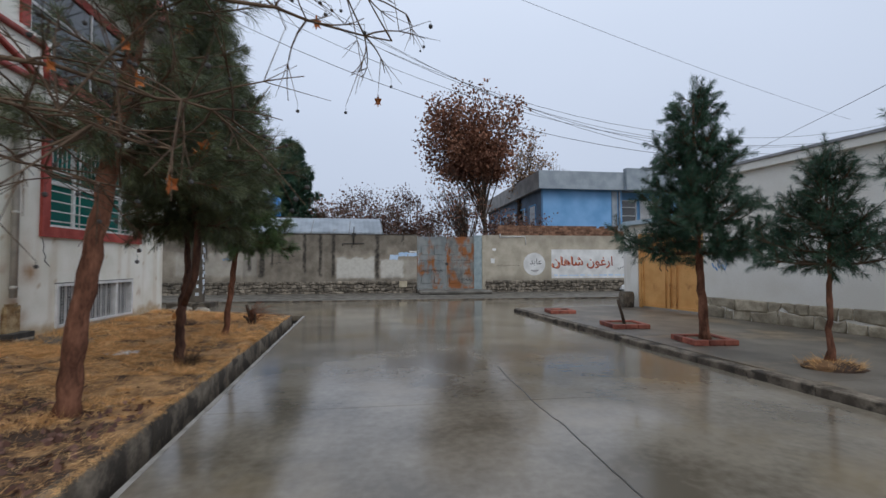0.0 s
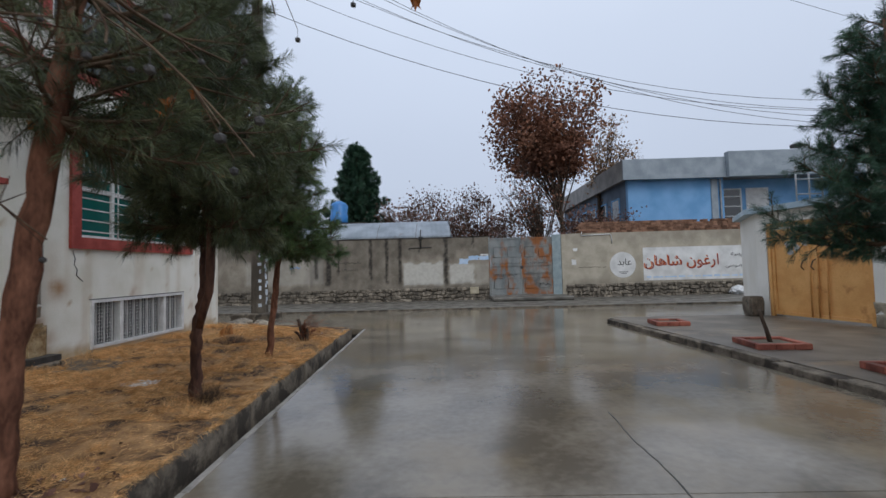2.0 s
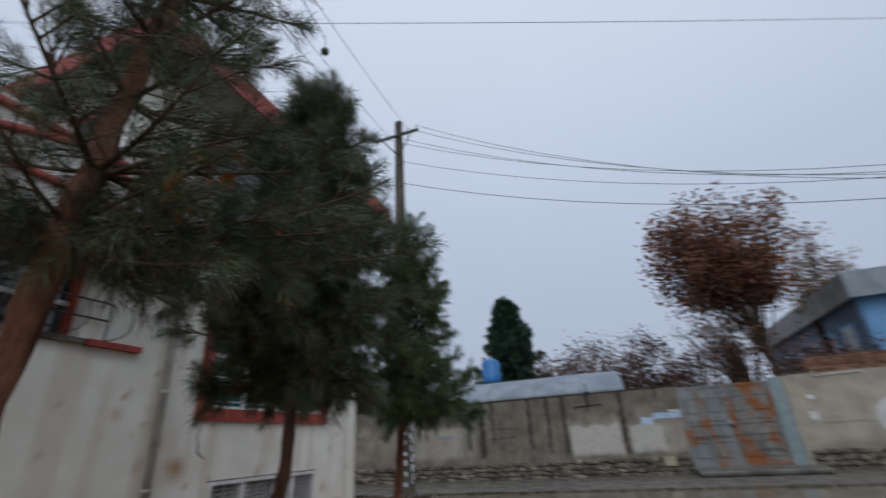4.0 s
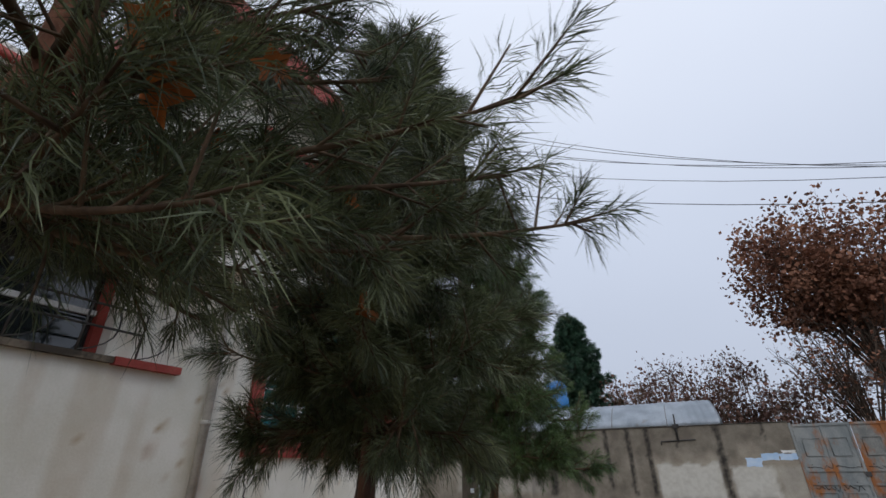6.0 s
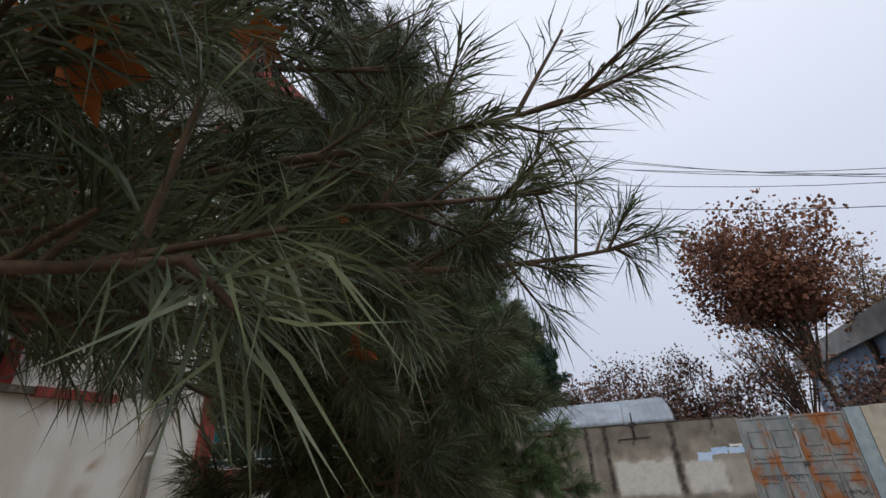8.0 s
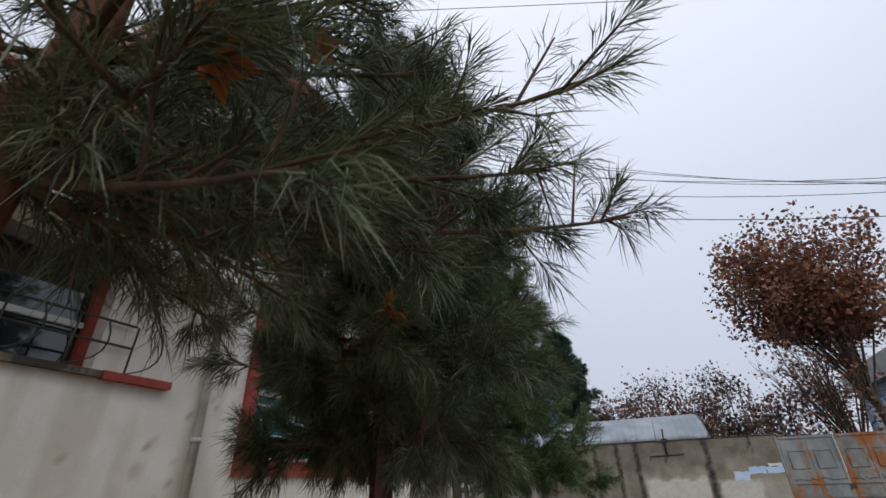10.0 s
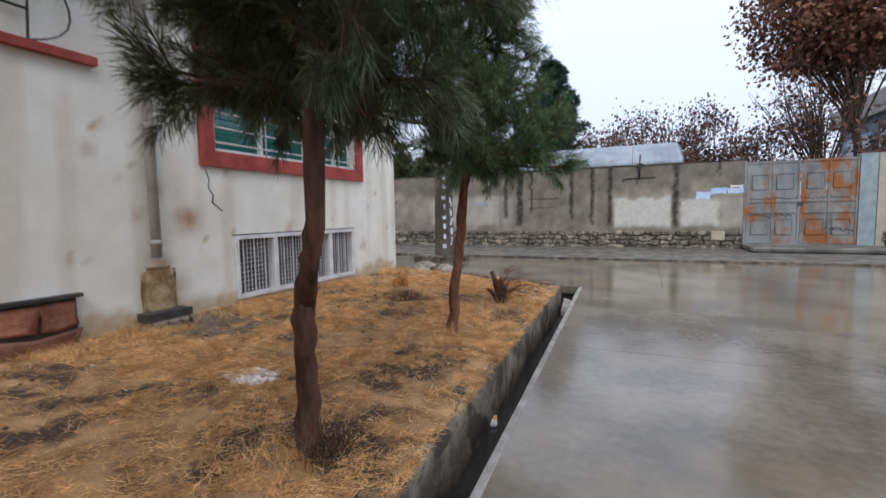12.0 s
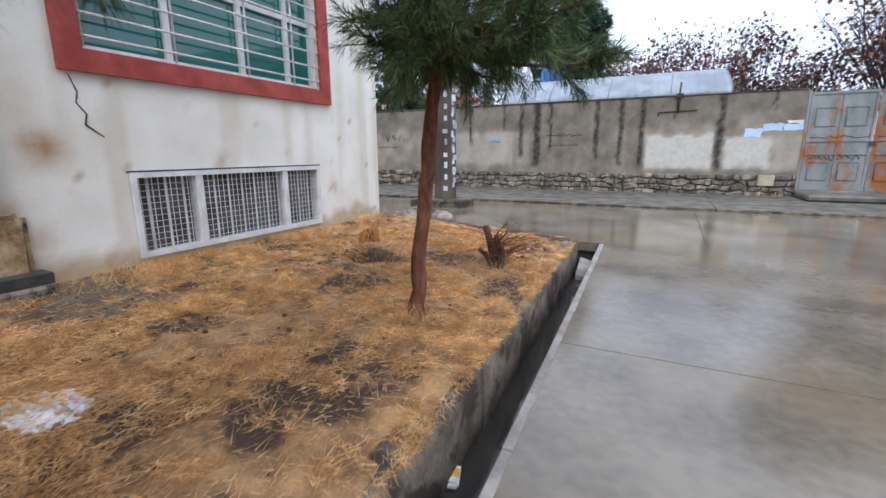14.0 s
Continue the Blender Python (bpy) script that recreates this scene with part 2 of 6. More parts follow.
M_DRYLEAF = surface("dry_orange_leaf", (0.30, 0.085, 0.02), (0.48, 0.17, 0.045), 8, 0.7, 0.1, 40, 0.3, island=True, thin=0.25)
M_SHRUBLEAF = surface("faded_brown_leaves", (0.095, 0.050, 0.040), (0.22, 0.125, 0.095), 0.7, 0.75, 0, 10, 0.25, island=True, thin=0.2)
M_BROWNLEAF = surface("brown_autumn_leaves", (0.145, 0.062, 0.038), (0.30, 0.145, 0.085), 0.7, 0.75, 0, 10, 0.25, island=True, thin=0.2)
M_PALELEAF = surface("pale_brown_leaves", (0.24, 0.15, 0.09), (0.40, 0.28, 0.18), 1, 0.75, 0, 10, 0.25, island=True, thin=0.2)
M_POLE = surface("weathered_pole_concrete", (0.075, 0.062, 0.048), (0.16, 0.135, 0.105), 3, 0.85, 0.5, 40, 0.25, stretch=(1, 1, 0.3))
M_PAPER = surface("pasted_paper", (0.45, 0.50, 0.56), (0.78, 0.80, 0.82), 9, 0.8, 0.2, 40, 0.2, island=True)
M_BLUEPAINT = surface("blue_spray_paint", (0.10, 0.30, 0.62), (0.18, 0.42, 0.75), 9, 0.7, 0, 40, 0.2)
M_BLACKPAINT = surface("black_brush_paint", (0.022, 0.020, 0.018), (0.05, 0.045, 0.04), 9, 0.7, 0, 40, 0.2)
M_ORANGEPAINT = surface("orange_sign_paint", (0.55, 0.13, 0.03), (0.66, 0.20, 0.05), 9, 0.7, 0, 40, 0.2)
M_REDPAINT = surface("dark_red_sign_paint", (0.20, 0.03, 0.025), (0.30, 0.05, 0.04), 9, 0.7, 0, 40, 0.2)
M_SIGN = surface("white_sign_paint", (0.62, 0.61, 0.58), (0.80, 0.79, 0.76), 2.5, 0.7, 0.15, 40, 0.25)
M_PALEBLUE = surface("pale_blue_sign_paint", (0.42, 0.58, 0.78), (0.60, 0.70, 0.82), 4, 0.7, 0.1, 40, 0.25)
M_REDBRICK = surface("red_kerb_brick", (0.20, 0.055, 0.035), (0.34, 0.11, 0.07), 7, 0.6, 0.4, 50, 0.4, island=True)
M_TANK = surface("blue_plastic", (0.03, 0.16, 0.42), (0.05, 0.22, 0.50), 4, 0.4, 0, 30, 0.5)
M_PLASTICBAG = surface("crumpled_white_plastic", (0.55, 0.56, 0.56), (0.80, 0.80, 0.79), 14, 0.35, 0.6, 60, 0.5)
M_CUTWOOD = surface("fresh_cut_wood", (0.40, 0.16, 0.05), (0.58, 0.28, 0.10), 9, 0.8, 0.4, 60, 0.2)
M_FARROOF = surface("faded_pink_roof", (0.42, 0.22, 0.18), (0.52, 0.30, 0.25), 2, 0.8, 0.1, 20, 0.2)
M_HILL = surface("misty_distance", (0.30, 0.30, 0.32), (0.36, 0.36, 0.38), 0.05, 0.95, 0, 1, 0.1)


# ---- building blocks ----
def box(bm, x0, x1, y0, y1, z0, z1):
    vs = [bm.verts.new((x, y, z)) for z in (z0, z1) for x, y in ((x0, y0), (x1, y0), (x1, y1), (x0, y1))]
    for q in ((3, 2, 1, 0), (4, 5, 6, 7), (0, 1, 5, 4), (1, 2, 6, 5), (2, 3, 7, 6), (3, 0, 4, 7)):
        bm.faces.new([vs[i] for i in q])
    return vs


def obox(bm, c, u, half_u, half_v, z0, z1):
    """A box whose plan is turned: centre c, unit direction u, half sizes along and across."""
    v = (-u[1], u[0])
    pts = [(c[0] + a * half_u * u[0] + b * half_v * v[0], c[1] + a * half_u * u[1] + b * half_v * v[1]) for a, b in ((-1, -1), (1, -1), (1, 1), (-1, 1))]
    prism(bm, pts, z0, z1)


def prism(bm, pts, z0, z1):
    lo = [bm.verts.new((x, y, z0)) for x, y in pts]
    hi = [bm.verts.new((x, y, z1)) for x, y in pts]
    bm.faces.new(lo[::-1])
    bm.faces.new(hi)
    k = len(pts)
    for i in range(k):
        bm.faces.new((lo[i], lo[(i + 1) % k], hi[(i + 1) % k], hi[i]))


def tube(bm, pts, radii, seg=6, cap=True):
    pts = [Vector(p) for p in pts]
    rings, side = [], None
    for i, p in enumerate(pts):
        d = (pts[min(i + 1, len(pts) - 1)] - pts[max(i - 1, 0)])
        d = d.normalized() if d.length > 1e-6 else Vector((0, 0, 1))
        if side is None or abs(side.dot(d)) > 0.95:
            side = d.orthogonal().normalized()
        side = (side - d * side.dot(d)).normalized()
        up = d.cross(side)
        r = radii[i] if hasattr(radii, "__len__") else radii
        rings.append([bm.verts.new(p + (side * math.cos(2 * math.pi * k / seg) + up * math.sin(2 * math.pi * k / seg)) * r) for k in range(seg)])
    for a, b in zip(rings, rings[1:]):
        for k in range(seg):
            f = bm.faces.new((a[k], a[(k + 1) % seg], b[(k + 1) % seg], b[k]))
            f.smooth = True
    if cap:
        bm.faces.new(rings[0][::-1])
        bm.faces.new(rings[-1])


def mesh_of(name, bm, material):
    me = bpy.data.meshes.new(name)
    bm.normal_update()
    bm.to_mesh(me)
    bm.free()
    me.materials.append(material)
    return me


def part(name, bm, material, parent=None, label=""):
    ob = new(name, mesh_of(name, bm, material))
    if parent:
        ob.parent = parent
    return tagged(ob, label)


def thing(name, label, category, group="", kind="", at=(0, 0, 0)):
    ob = new(name)
    ob.location = at
    ob.empty_display_size = 0.1
    return tagged(ob, label, category, group, kind)


def boxes(name, material, parent, *dims, label="", bevel=0.0):
    bm = bmesh.new()
    for d in dims:
        box(bm, *d)
    if bevel:
        bmesh.ops.bevel(bm, geom=bm.edges[:], offset=bevel, segments=1, affect="EDGES")
    return part(name, bm, material, parent, label)


def raw_mesh(name, verts, faces_n, corners, material, parent=None, label=""):
    """A mesh from arrays: verts (n, 3) and polygons of faces_n corners each, in order."""
    me = bpy.data.meshes.new(name)
    k = len(verts)
    me.vertices.add(k)
    me.vertices.foreach_set("co", np.asarray(verts, np.float32).ravel())
    me.loops.add(len(corners))
    me.loops.foreach_set("vertex_index", np.asarray(corners, np.int32))
    count = len(corners) // faces_n
    me.polygons.add(count)
    me.polygons.foreach_set("loop_start", np.arange(count, dtype=np.int32) * faces_n)
    me.update(calc_edges=True)
    me.validate()
    me.materials.append(material)
    ob = new(name, me)
    if parent:
        ob.parent = parent
    return tagged(ob, label)


def unit(a):
    return a / np.maximum(np.linalg.norm(a, axis=-1, keepdims=True), 1e-9)


def blades(name, origin, direction, length, width, material, parent=None, label=""):
    """Many slender blades, one long triangle each."""
    o, d = np.asarray(origin, float), unit(np.asarray(direction, float))
    r = np.random.normal(size=o.shape)
    s = unit(np.cross(d, r))
    w = (np.asarray(width) * 0.5 * np.ones(len(o)))[:, None]
    L = (np.asarray(length) * np.ones(len(o)))[:, None]
    v = np.stack([o - s * w, o + s * w, o + d * L], 1).reshape(-1, 3)
    return raw_mesh(name, v, 3, np.arange(len(v)), material, parent, label)


def needle_mass(name, origin, direction, length, width, material, parent=None):
    """Many pine needles: slender bent blades, widest in the middle, their tips hanging a little."""
    o, d = np.asarray(origin, float), unit(np.asarray(direction, float))
    s = unit(np.cross(d, np.random.normal(size=o.shape)))
    L = np.asarray(length)[:, None]
    m = o + d * L * 0.5
    tip = o + d * L + np.random.normal(0, 0.15, o.shape) * L - np.array([0, 0, 0.17]) * L
    v = np.stack([o, m + s * width * 0.5, tip, m - s * width * 0.5], 1).reshape(-1, 3)
    return raw_mesh(name, v, 4, np.arange(len(v)), material, parent)


def leaves(name, centre, size, material, parent=None, label=""):
    """Many small leaves: each a pointed four-sided blade, turned at random."""
    c = np.asarray(centre, float)
    a = unit(np.random.normal(size=c.shape) + np.array([0, 0, -0.4]))
    b = unit(np.cross(a, np.random.normal(size=c.shape)))
    z = (np.asarray(size) * np.ones(len(c)))[:, None]
    bend = np.cross(a, b) * z * 0.15
    v = np.stack([c - a * z * 0.5, c + b * z * 0.36 + bend, c + a * z * 0.5, c - b * z * 0.36 + bend], 1).reshape(-1, 3)
    return raw_mesh(name, v, 4, np.arange(len(v)), material, parent, label)


def bezier(p0, p1, p2, k):
    t = np.linspace(0, 1, k)[:, None]
    p0, p1, p2 = (np.asarray(p, float) for p in (p0, p1, p2))
    return (1 - t) ** 2 * p0 + 2 * t * (1 - t) * p1 + t * t * p2



# ---- the ground, the road and its edges ----
def kerb_x(y):
    """The line of the far kerb of the road, which opens out towards the start of the walk."""
    return 4.28 + (13.2 - y) * 0.09


def lean(y):
    """How far the ditch and its kerb swing towards the road, which is not quite parallel to the house."""
    return 0.03 - 0.05 * (y - 8.6)


def swing(ob):
    """Lay a straight length of ditch or kerb along its true line."""
    for v in ob.data.vertices:
        v.co.x += lean(v.co.y)
    return ob


def lawn_x(x, y):
    return x + lean(y) * min(max((x + 4.8) / 3.2, 0), 1)


def lawn_z(x, y):
    u = min(max((-1.72 - x) / 3.08, 0), 1)
    return 0.035 + 0.185 * u + 0.03 * noise.noise((x * 1.1, y * 1.1, 0)) + 0.012 * noise.noise((x * 5, y * 5, 3))


ground = tagged(new("ground"), "bare soil ground reaching to the horizon", "ground", kind="structure")
bm = bmesh.new()
Y0, Y1 = -12, 13.1
for q in (((-2500, Y0), (-1.56 + lean(Y0), Y0), (-1.56 + lean(Y1), Y1), (-2500, Y1)), ((-1.265 + lean(Y0), Y0), (2500, Y0), (2500, Y1), (-1.265 + lean(Y1), Y1)),
          ((-2500, Y1), (-1.56 + lean(Y1), Y1), (-1.265 + lean(Y1), Y1), (2500, Y1), (2500, 2500), (-2500, 2500)),
          ((-2500, -2500), (2500, -2500), (2500, Y0), (-1.265 + lean(Y0), Y0), (-1.56 + lean(Y0), Y0), (-2500, Y0))):
    bm.faces.new([bm.verts.new((x, y, -0.07)) for x, y in q])
part("soil", bm, M_GROUND, ground)

road = tagged(new("road"), "wet grey concrete road cast in large slabs", "road", kind="structure")
joints = [-12.0, -7.6, -3.6, 0.6, 5.1, 9.5, 13.2]
for y0, y1 in zip(joints, joints[1:]):
    g = 0.004
    bm = bmesh.new()
    prism(bm, [(-1.265 + lean(y0), y0 + g), (kerb_x(y0) - 0.05, y0 + g), (kerb_x(y1) - 0.05, y1 - g), (-1.265 + lean(y1), y1 - g)], -0.10, 0.0)
    part("slab", bm, M_ROAD, road)
for x0, x1 in ((-40, -12), (-12, -5.2), (-5.2, -0.2), (-0.2, 5.2), (5.2, 12), (12, 40)):
    bm = bmesh.new()
    y0 = 13.208
    box(bm, x0 + 0.004, x1 - 0.004, y0, 17.38, -0.10, -0.003)
    part("slab", bm, M_ROAD, road)
bm = bmesh.new()
tube(bm, [(2.08 + 0.05 * noise.noise((y * 1.3, 0, 2)) + 0.02 * noise.noise((y * 6, 0, 2)), y, -0.003) for y in np.linspace(-1.5, 6.6, 70)], 0.008, 4)
part("crack", bm, M_DITCH, road, "long dark crack in the concrete")
# strip between the building's end and the road
boxes("slab", M_SIDE, road, (-40, -4.72, 12.75, 13.2, -0.1, 0.03))
swing(boxes("slab", M_ROAD, road, (-1.75, -1.12, 12.95, 13.203, -0.12, 0.004), label="rough concrete cover over the ditch"))

ditch = tagged(new("ditch"), "open concrete drain with shallow dark water", "ditch", kind="structure")
bm = bmesh.new()
box(bm, -1.56, -1.265, -12, 13.2, -0.56, -0.385)
swing(part("ditch_floor", bm, M_DITCH, ditch))
swing(boxes("ditch_wall", M_KERB, ditch, (-1.263, -1.12, -12, 12.95, -0.56, -0.102)))
bm = bmesh.new()
k = 60
ys = np.linspace(-12, 13.0, k)
lo = [bm.verts.new((-1.558, y, -0.366)) for y in ys]
hi = [bm.verts.new((-1.268, y, -0.366)) for y in ys]
for i in range(k - 1):
    bm.faces.new((lo[i], hi[i], hi[i + 1], lo[i + 1]))
swing(part("water", bm, M_WATER, ditch))
y = -12.0
while y < 12.85:
    L = random.uniform(0.8, 1.9)
    e = min(y + L, 12.94)
    swing(boxes("ditch_lip", M_LIP, ditch, (-1.272 - random.uniform(0, .008), -1.225 + random.uniform(-.008, .008), y + 0.004, e - 0.004, -0.10, 0.006), bevel=0.004))
    y = e
swing(boxes("ditch_end", M_DITCH, ditch, (-1.75, -1.1, 13.0, 13.15, -0.56, -0.125)))

rubble_slab = part("broken_slab", bmesh.new(), M_LIP, ditch, "broken pale concrete slab leaning in the drain")
bm = bmesh.new()
prism(bm, [(-1.50, 12.30), (-1.28, 12.38), (-1.30, 12.72), (-1.36, 12.80), (-1.50, 12.74)], -0.385, -0.30)
bmesh.ops.bevel(bm, geom=bm.edges[:], offset=0.012, segments=1, affect="EDGES")
for v in bm.verts:
    v.co.z += (v.co.x + 1.50) * -0.5 + (v.co.y - 12.3) * 0.28 + 0.02
bm.to_mesh(rubble_slab.data)
bm.free()
swing(rubble_slab)

kerb = tagged(new("kerb"), "weathered concrete kerb wall between lawn and ditch", "kerb", kind="structure")
y = -12.0
while y < 12.9:
    L = random.uniform(1.5, 2.3)
    y1 = min(y + L, 12.95)
    bm = bmesh.new()
    n = max(4, int((y1 - y) / 0.09))
    rows = []
    for i in range(n + 1):
        yy = y + 0.003 + (y1 - y - 0.006) * i / n
        w = lambda s, a: a * (noise.noise((s, yy * 3.1, s * 2)) + 0.3 * noise.noise((s, yy * 9.0, s * 5)))
        rows.append([bm.verts.new(p) for p in ((-1.556, yy, -0.56), (-1.556 + w(1, .006), yy, -0.2), (-1.560 + w(2, .020), yy, -0.01 + w(3, .024)),
                                               (-1.590 + w(4, .022), yy, 0.042 + w(5, .018)), (-1.72, yy, 0.045 + w(6, .01)), (-1.72, yy, -0.56))])
    for a, b in zip(rows, rows[1:]):
        for j in range(6):
            f = bm.faces.new((a[j], b[j], b[(j + 1) % 6], a[(j + 1) % 6]))
            f.smooth = True
    bm.faces.new(rows[0])
    bm.faces.new(rows[-1][::-1])
    swing(part("kerb_length", bm, M_KERB, kerb))
    y = y1

lawn = tagged(new("lawn"), "trodden lawn of dry yellow grass and bare soil", "lawn", kind="structure")
nx, ny = 45, 240
gx, gy = np.linspace(-4.9, -1.585, nx), np.linspace(-12, 12.95, ny)
verts = [(lawn_x(x, y), y, lawn_z(x, y) + 0.012 if x < -1.60 else 0.035) for y in gy for x in gx]
corners = [i for r in range(ny - 1) for c in range(nx - 1) for i in (r * nx + c, r * nx + c + 1, (r + 1) * nx + c + 1, (r + 1) * nx + c)]
turf = raw_mesh("turf", verts, 4, corners, M_LAWN, lawn)
turf.data.shade_smooth()

# straw: matted dry grass, thick where the soil does not show
rng = np.random.default_rng(3)
pts, dirs, lens = [], [], []
while len(pts) < 190000:
    x, y = rng.uniform(-4.75, -1.555), 12.6 - 13.0 * rng.random() ** 1.15
    bare = noise.noise((x * 1.25, y * 1.25, 7)) + 0.55 * noise.noise((x * 4, y * 4, 2)) + 0.3 * noise.noise((x * 11, y * 11, 3))
    if bare > 0.02 and rng.random() < 0.90:
        continue
    if y < 4.9 + 0.5 * noise.noise((x, 0, 0)) and rng.random() < 0.86:
        continue
    if x < -2.5 and y < 6.9 + 0.6 * noise.noise((x * 1.5, y, 6)) and rng.random() < 0.55:
        continue
    tuft = noise.noise((x * 2.5, y * 2.5, 11)) > 0.28
    wall = x < -4.35
    up = rng.uniform(0.25, 1.6) if (tuft and rng.random() < 0.4) or (wall and rng.random() < 0.5) else rng.uniform(-0.05, 0.35)
    a = rng.uniform(0, 2 * math.pi)
    pts.append((lawn_x(x, y), y, lawn_z(x, y) + rng.uniform(0.012, 0.032)))
    dirs.append((math.cos(a), math.sin(a), up))
    lens.append(rng.uniform(0.02, 0.075) * (1.6 if up > 0.25 else 1))
for i in range(7000):
    y = 12.6 - 12.5 * rng.random()
    if noise.noise((0, y * 2.2, 4)) < -0.1 and rng.random() < 0.8:
        continue
    x = rng.uniform(-1.62, -1.56)
    pts.append((x + lean(y), y, 0.055 + rng.uniform(-0.01, 0.015)))
    dirs.append((rng.uniform(0.2, 1.0), rng.uniform(-1.2, 1.2), rng.uniform(-1.2, 0.25)))
    lens.append(rng.uniform(0.02, 0.065))
for cx, cy, n, w in ((-2.0, 6.93, 420, 0.10), (-2.2, 6.75, 150, 0.09), (-2.18, 4.8, 260, 0.12), (-2.2, 9.25, 260, 0.10), (-4.55, 8.75, 500, 0.16), (-4.6, 7.7, 260, 0.14), (-2.1, 10.9, 400, 0.2)):
    for i in range(n):
        x, y = rng.normal(cx, w), rng.normal(cy, w)
        pts.append((x, y, lawn_z(x, y) + 0.01))
        dirs.append((rng.normal(0, 0.5), rng.normal(0, 0.5), 1.0))
        lens.append(rng.uniform(0.05, 0.17))
tagged(blades("dry_grass", pts, dirs, lens, rng.uniform(0.0016, 0.0048, len(pts)), M_STRAW), "matted dry straw-yellow grass on the lawn", "grass", kind="stuff")

lx, ly = rng.uniform(-4.6, -1.7, 2600), 5.4 - 6.0 * rng.random(2600)
litter = [(lawn_x(x, y), y, lawn_z(x, y) + rng.uniform(0.015, 0.04)) for x, y in zip(lx, ly)]
np.random.seed(5)
tagged(leaves("leaf_litter", litter, rng.uniform(0.035, 0.085, len(litter)), M_SHRUBLEAF), "damp brown fallen leaves on bare soil", "leaves", kind="stuff")

pavement = tagged(new("pavement"), "wet brownish concrete pavement beside the road", "pavement", kind="structure")
cuts = [-12, -6, -1, 2.2, 5.0, 8.2, 11.0, 13.4]
for y0, y1 in zip(cuts, cuts[1:]):
    bm = bmesh.new()
    prism(bm, [(kerb_x(y0) + 0.21, y0 + 0.004), (10.2, y0 + 0.004), (10.2, y1 - 0.004), (kerb_x(y1) + 0.21, y1 - 0.004)], -0.06, 0.085)
    part("paving_slab", bm, M_PAVE, pavement)
far_pavement = tagged(new("pavement"), "narrow damp pavement below the boundary wall", "pavement", kind="structure")
for i in range(12):
    x0 = -40 + i * 6.7
    boxes("paving_slab", M_SIDE, far_pavement, (x0 + 0.004, x0 + 6.696, 17.52, 21.4, -0.06, 0.04))
    boxes("kerb_length", M_KERB, far_pavement, (x0 + 0.006, x0 + 6.694, 17.43, 17.515, -0.06, 0.045), bevel=0.01)

right_kerb = tagged(new("kerb"), "low wet kerbstones along the pavement with a drain slot", "kerb", kind="structure")
y = -12.0
while y < 13.1:
    y1 = min(y + random.uniform(0.75, 0.95), 13.2)
    bm = bmesh.new()
    dz = random.uniform(-0.012, 0.012)
    o = 0.06 if y > 7.6 else 0.0
    prism(bm, [(kerb_x(y) + o, y + 0.008), (kerb_x(y) + 0.2, y + 0.008), (kerb_x(y1) + 0.2, y1 - 0.008), (kerb_x(y1) + o, y1 - 0.008)], -0.06, 0.082 + dz)
    bmesh.ops.bevel(bm, geom=[e for e in bm.edges if all(v.co.z > 0 for v in e.verts)], offset=0.012, segments=1, affect="EDGES")
    part("kerbstone", bm, M_KERB, right_kerb)
    y = y1

# ---- the boundary wall across the end of the road ----
WALL_Y = 21.26


def skin(name, fn, axis, at, a0, a1, z0, z1, step, material, parent, thick, stain, label=""):
    """A wall with a thin outer face that carries a 'stain' layer; fn-free openings are left out by the holes list in stain.holes."""
    na, nz = int((a1 - a0) / step) + 1, int((z1 - z0) / step) + 1
    aa, zz = np.linspace(a0, a1, na), np.linspace(z0, z1, nz)
    vs = [((a, at, z) if axis == "y" else (at, a, z)) for z in zz for a in aa]
    order = (0, 1, 2, 3) if axis == "y" else (0, 1, 2, 3)
    cs = []
    for r in range(nz - 1):
        for c in range(na - 1):
            ca, cz = (aa[c] + aa[c + 1]) / 2, (zz[r] + zz[r + 1]) / 2
            if any(h0 < ca < h1 and b0 < cz < b1 for h0, h1, b0, b1 in fn):
                continue
            q = (r * na + c, r * na + c + 1, (r + 1) * na + c + 1, (r + 1) * na + c)
            cs += [q[i] for i in order]
    ob = raw_mesh(name, vs, 4, cs, material, parent, label)
    layer = ob.data.color_attributes.new("stain", "FLOAT_COLOR", "POINT")
    col = []
    for v in vs:
        a, z = (v[0] if axis == "y" else v[1]), v[2]
        d, w = stain(a, z)
        col += [min(max(d, 0), 1), min(max(w, 0), 1), 0, 1]
    layer.data.foreach_set("color", col[:len(layer.data) * 4])
    return ob


STREAKS = ((-5.15, .08, .4), (-4.62, .14, .05), (-4.2, .05, .6), (-2.8, .085, .25), (-2.13, .075, .1), (-1.56, .085, .1), (0.39, .10, 0.0), (-6.9, .06, .9), (1.55, .05, 1.7), (-5.7, .05, 1.4), (-0.7, .05, 1.5))


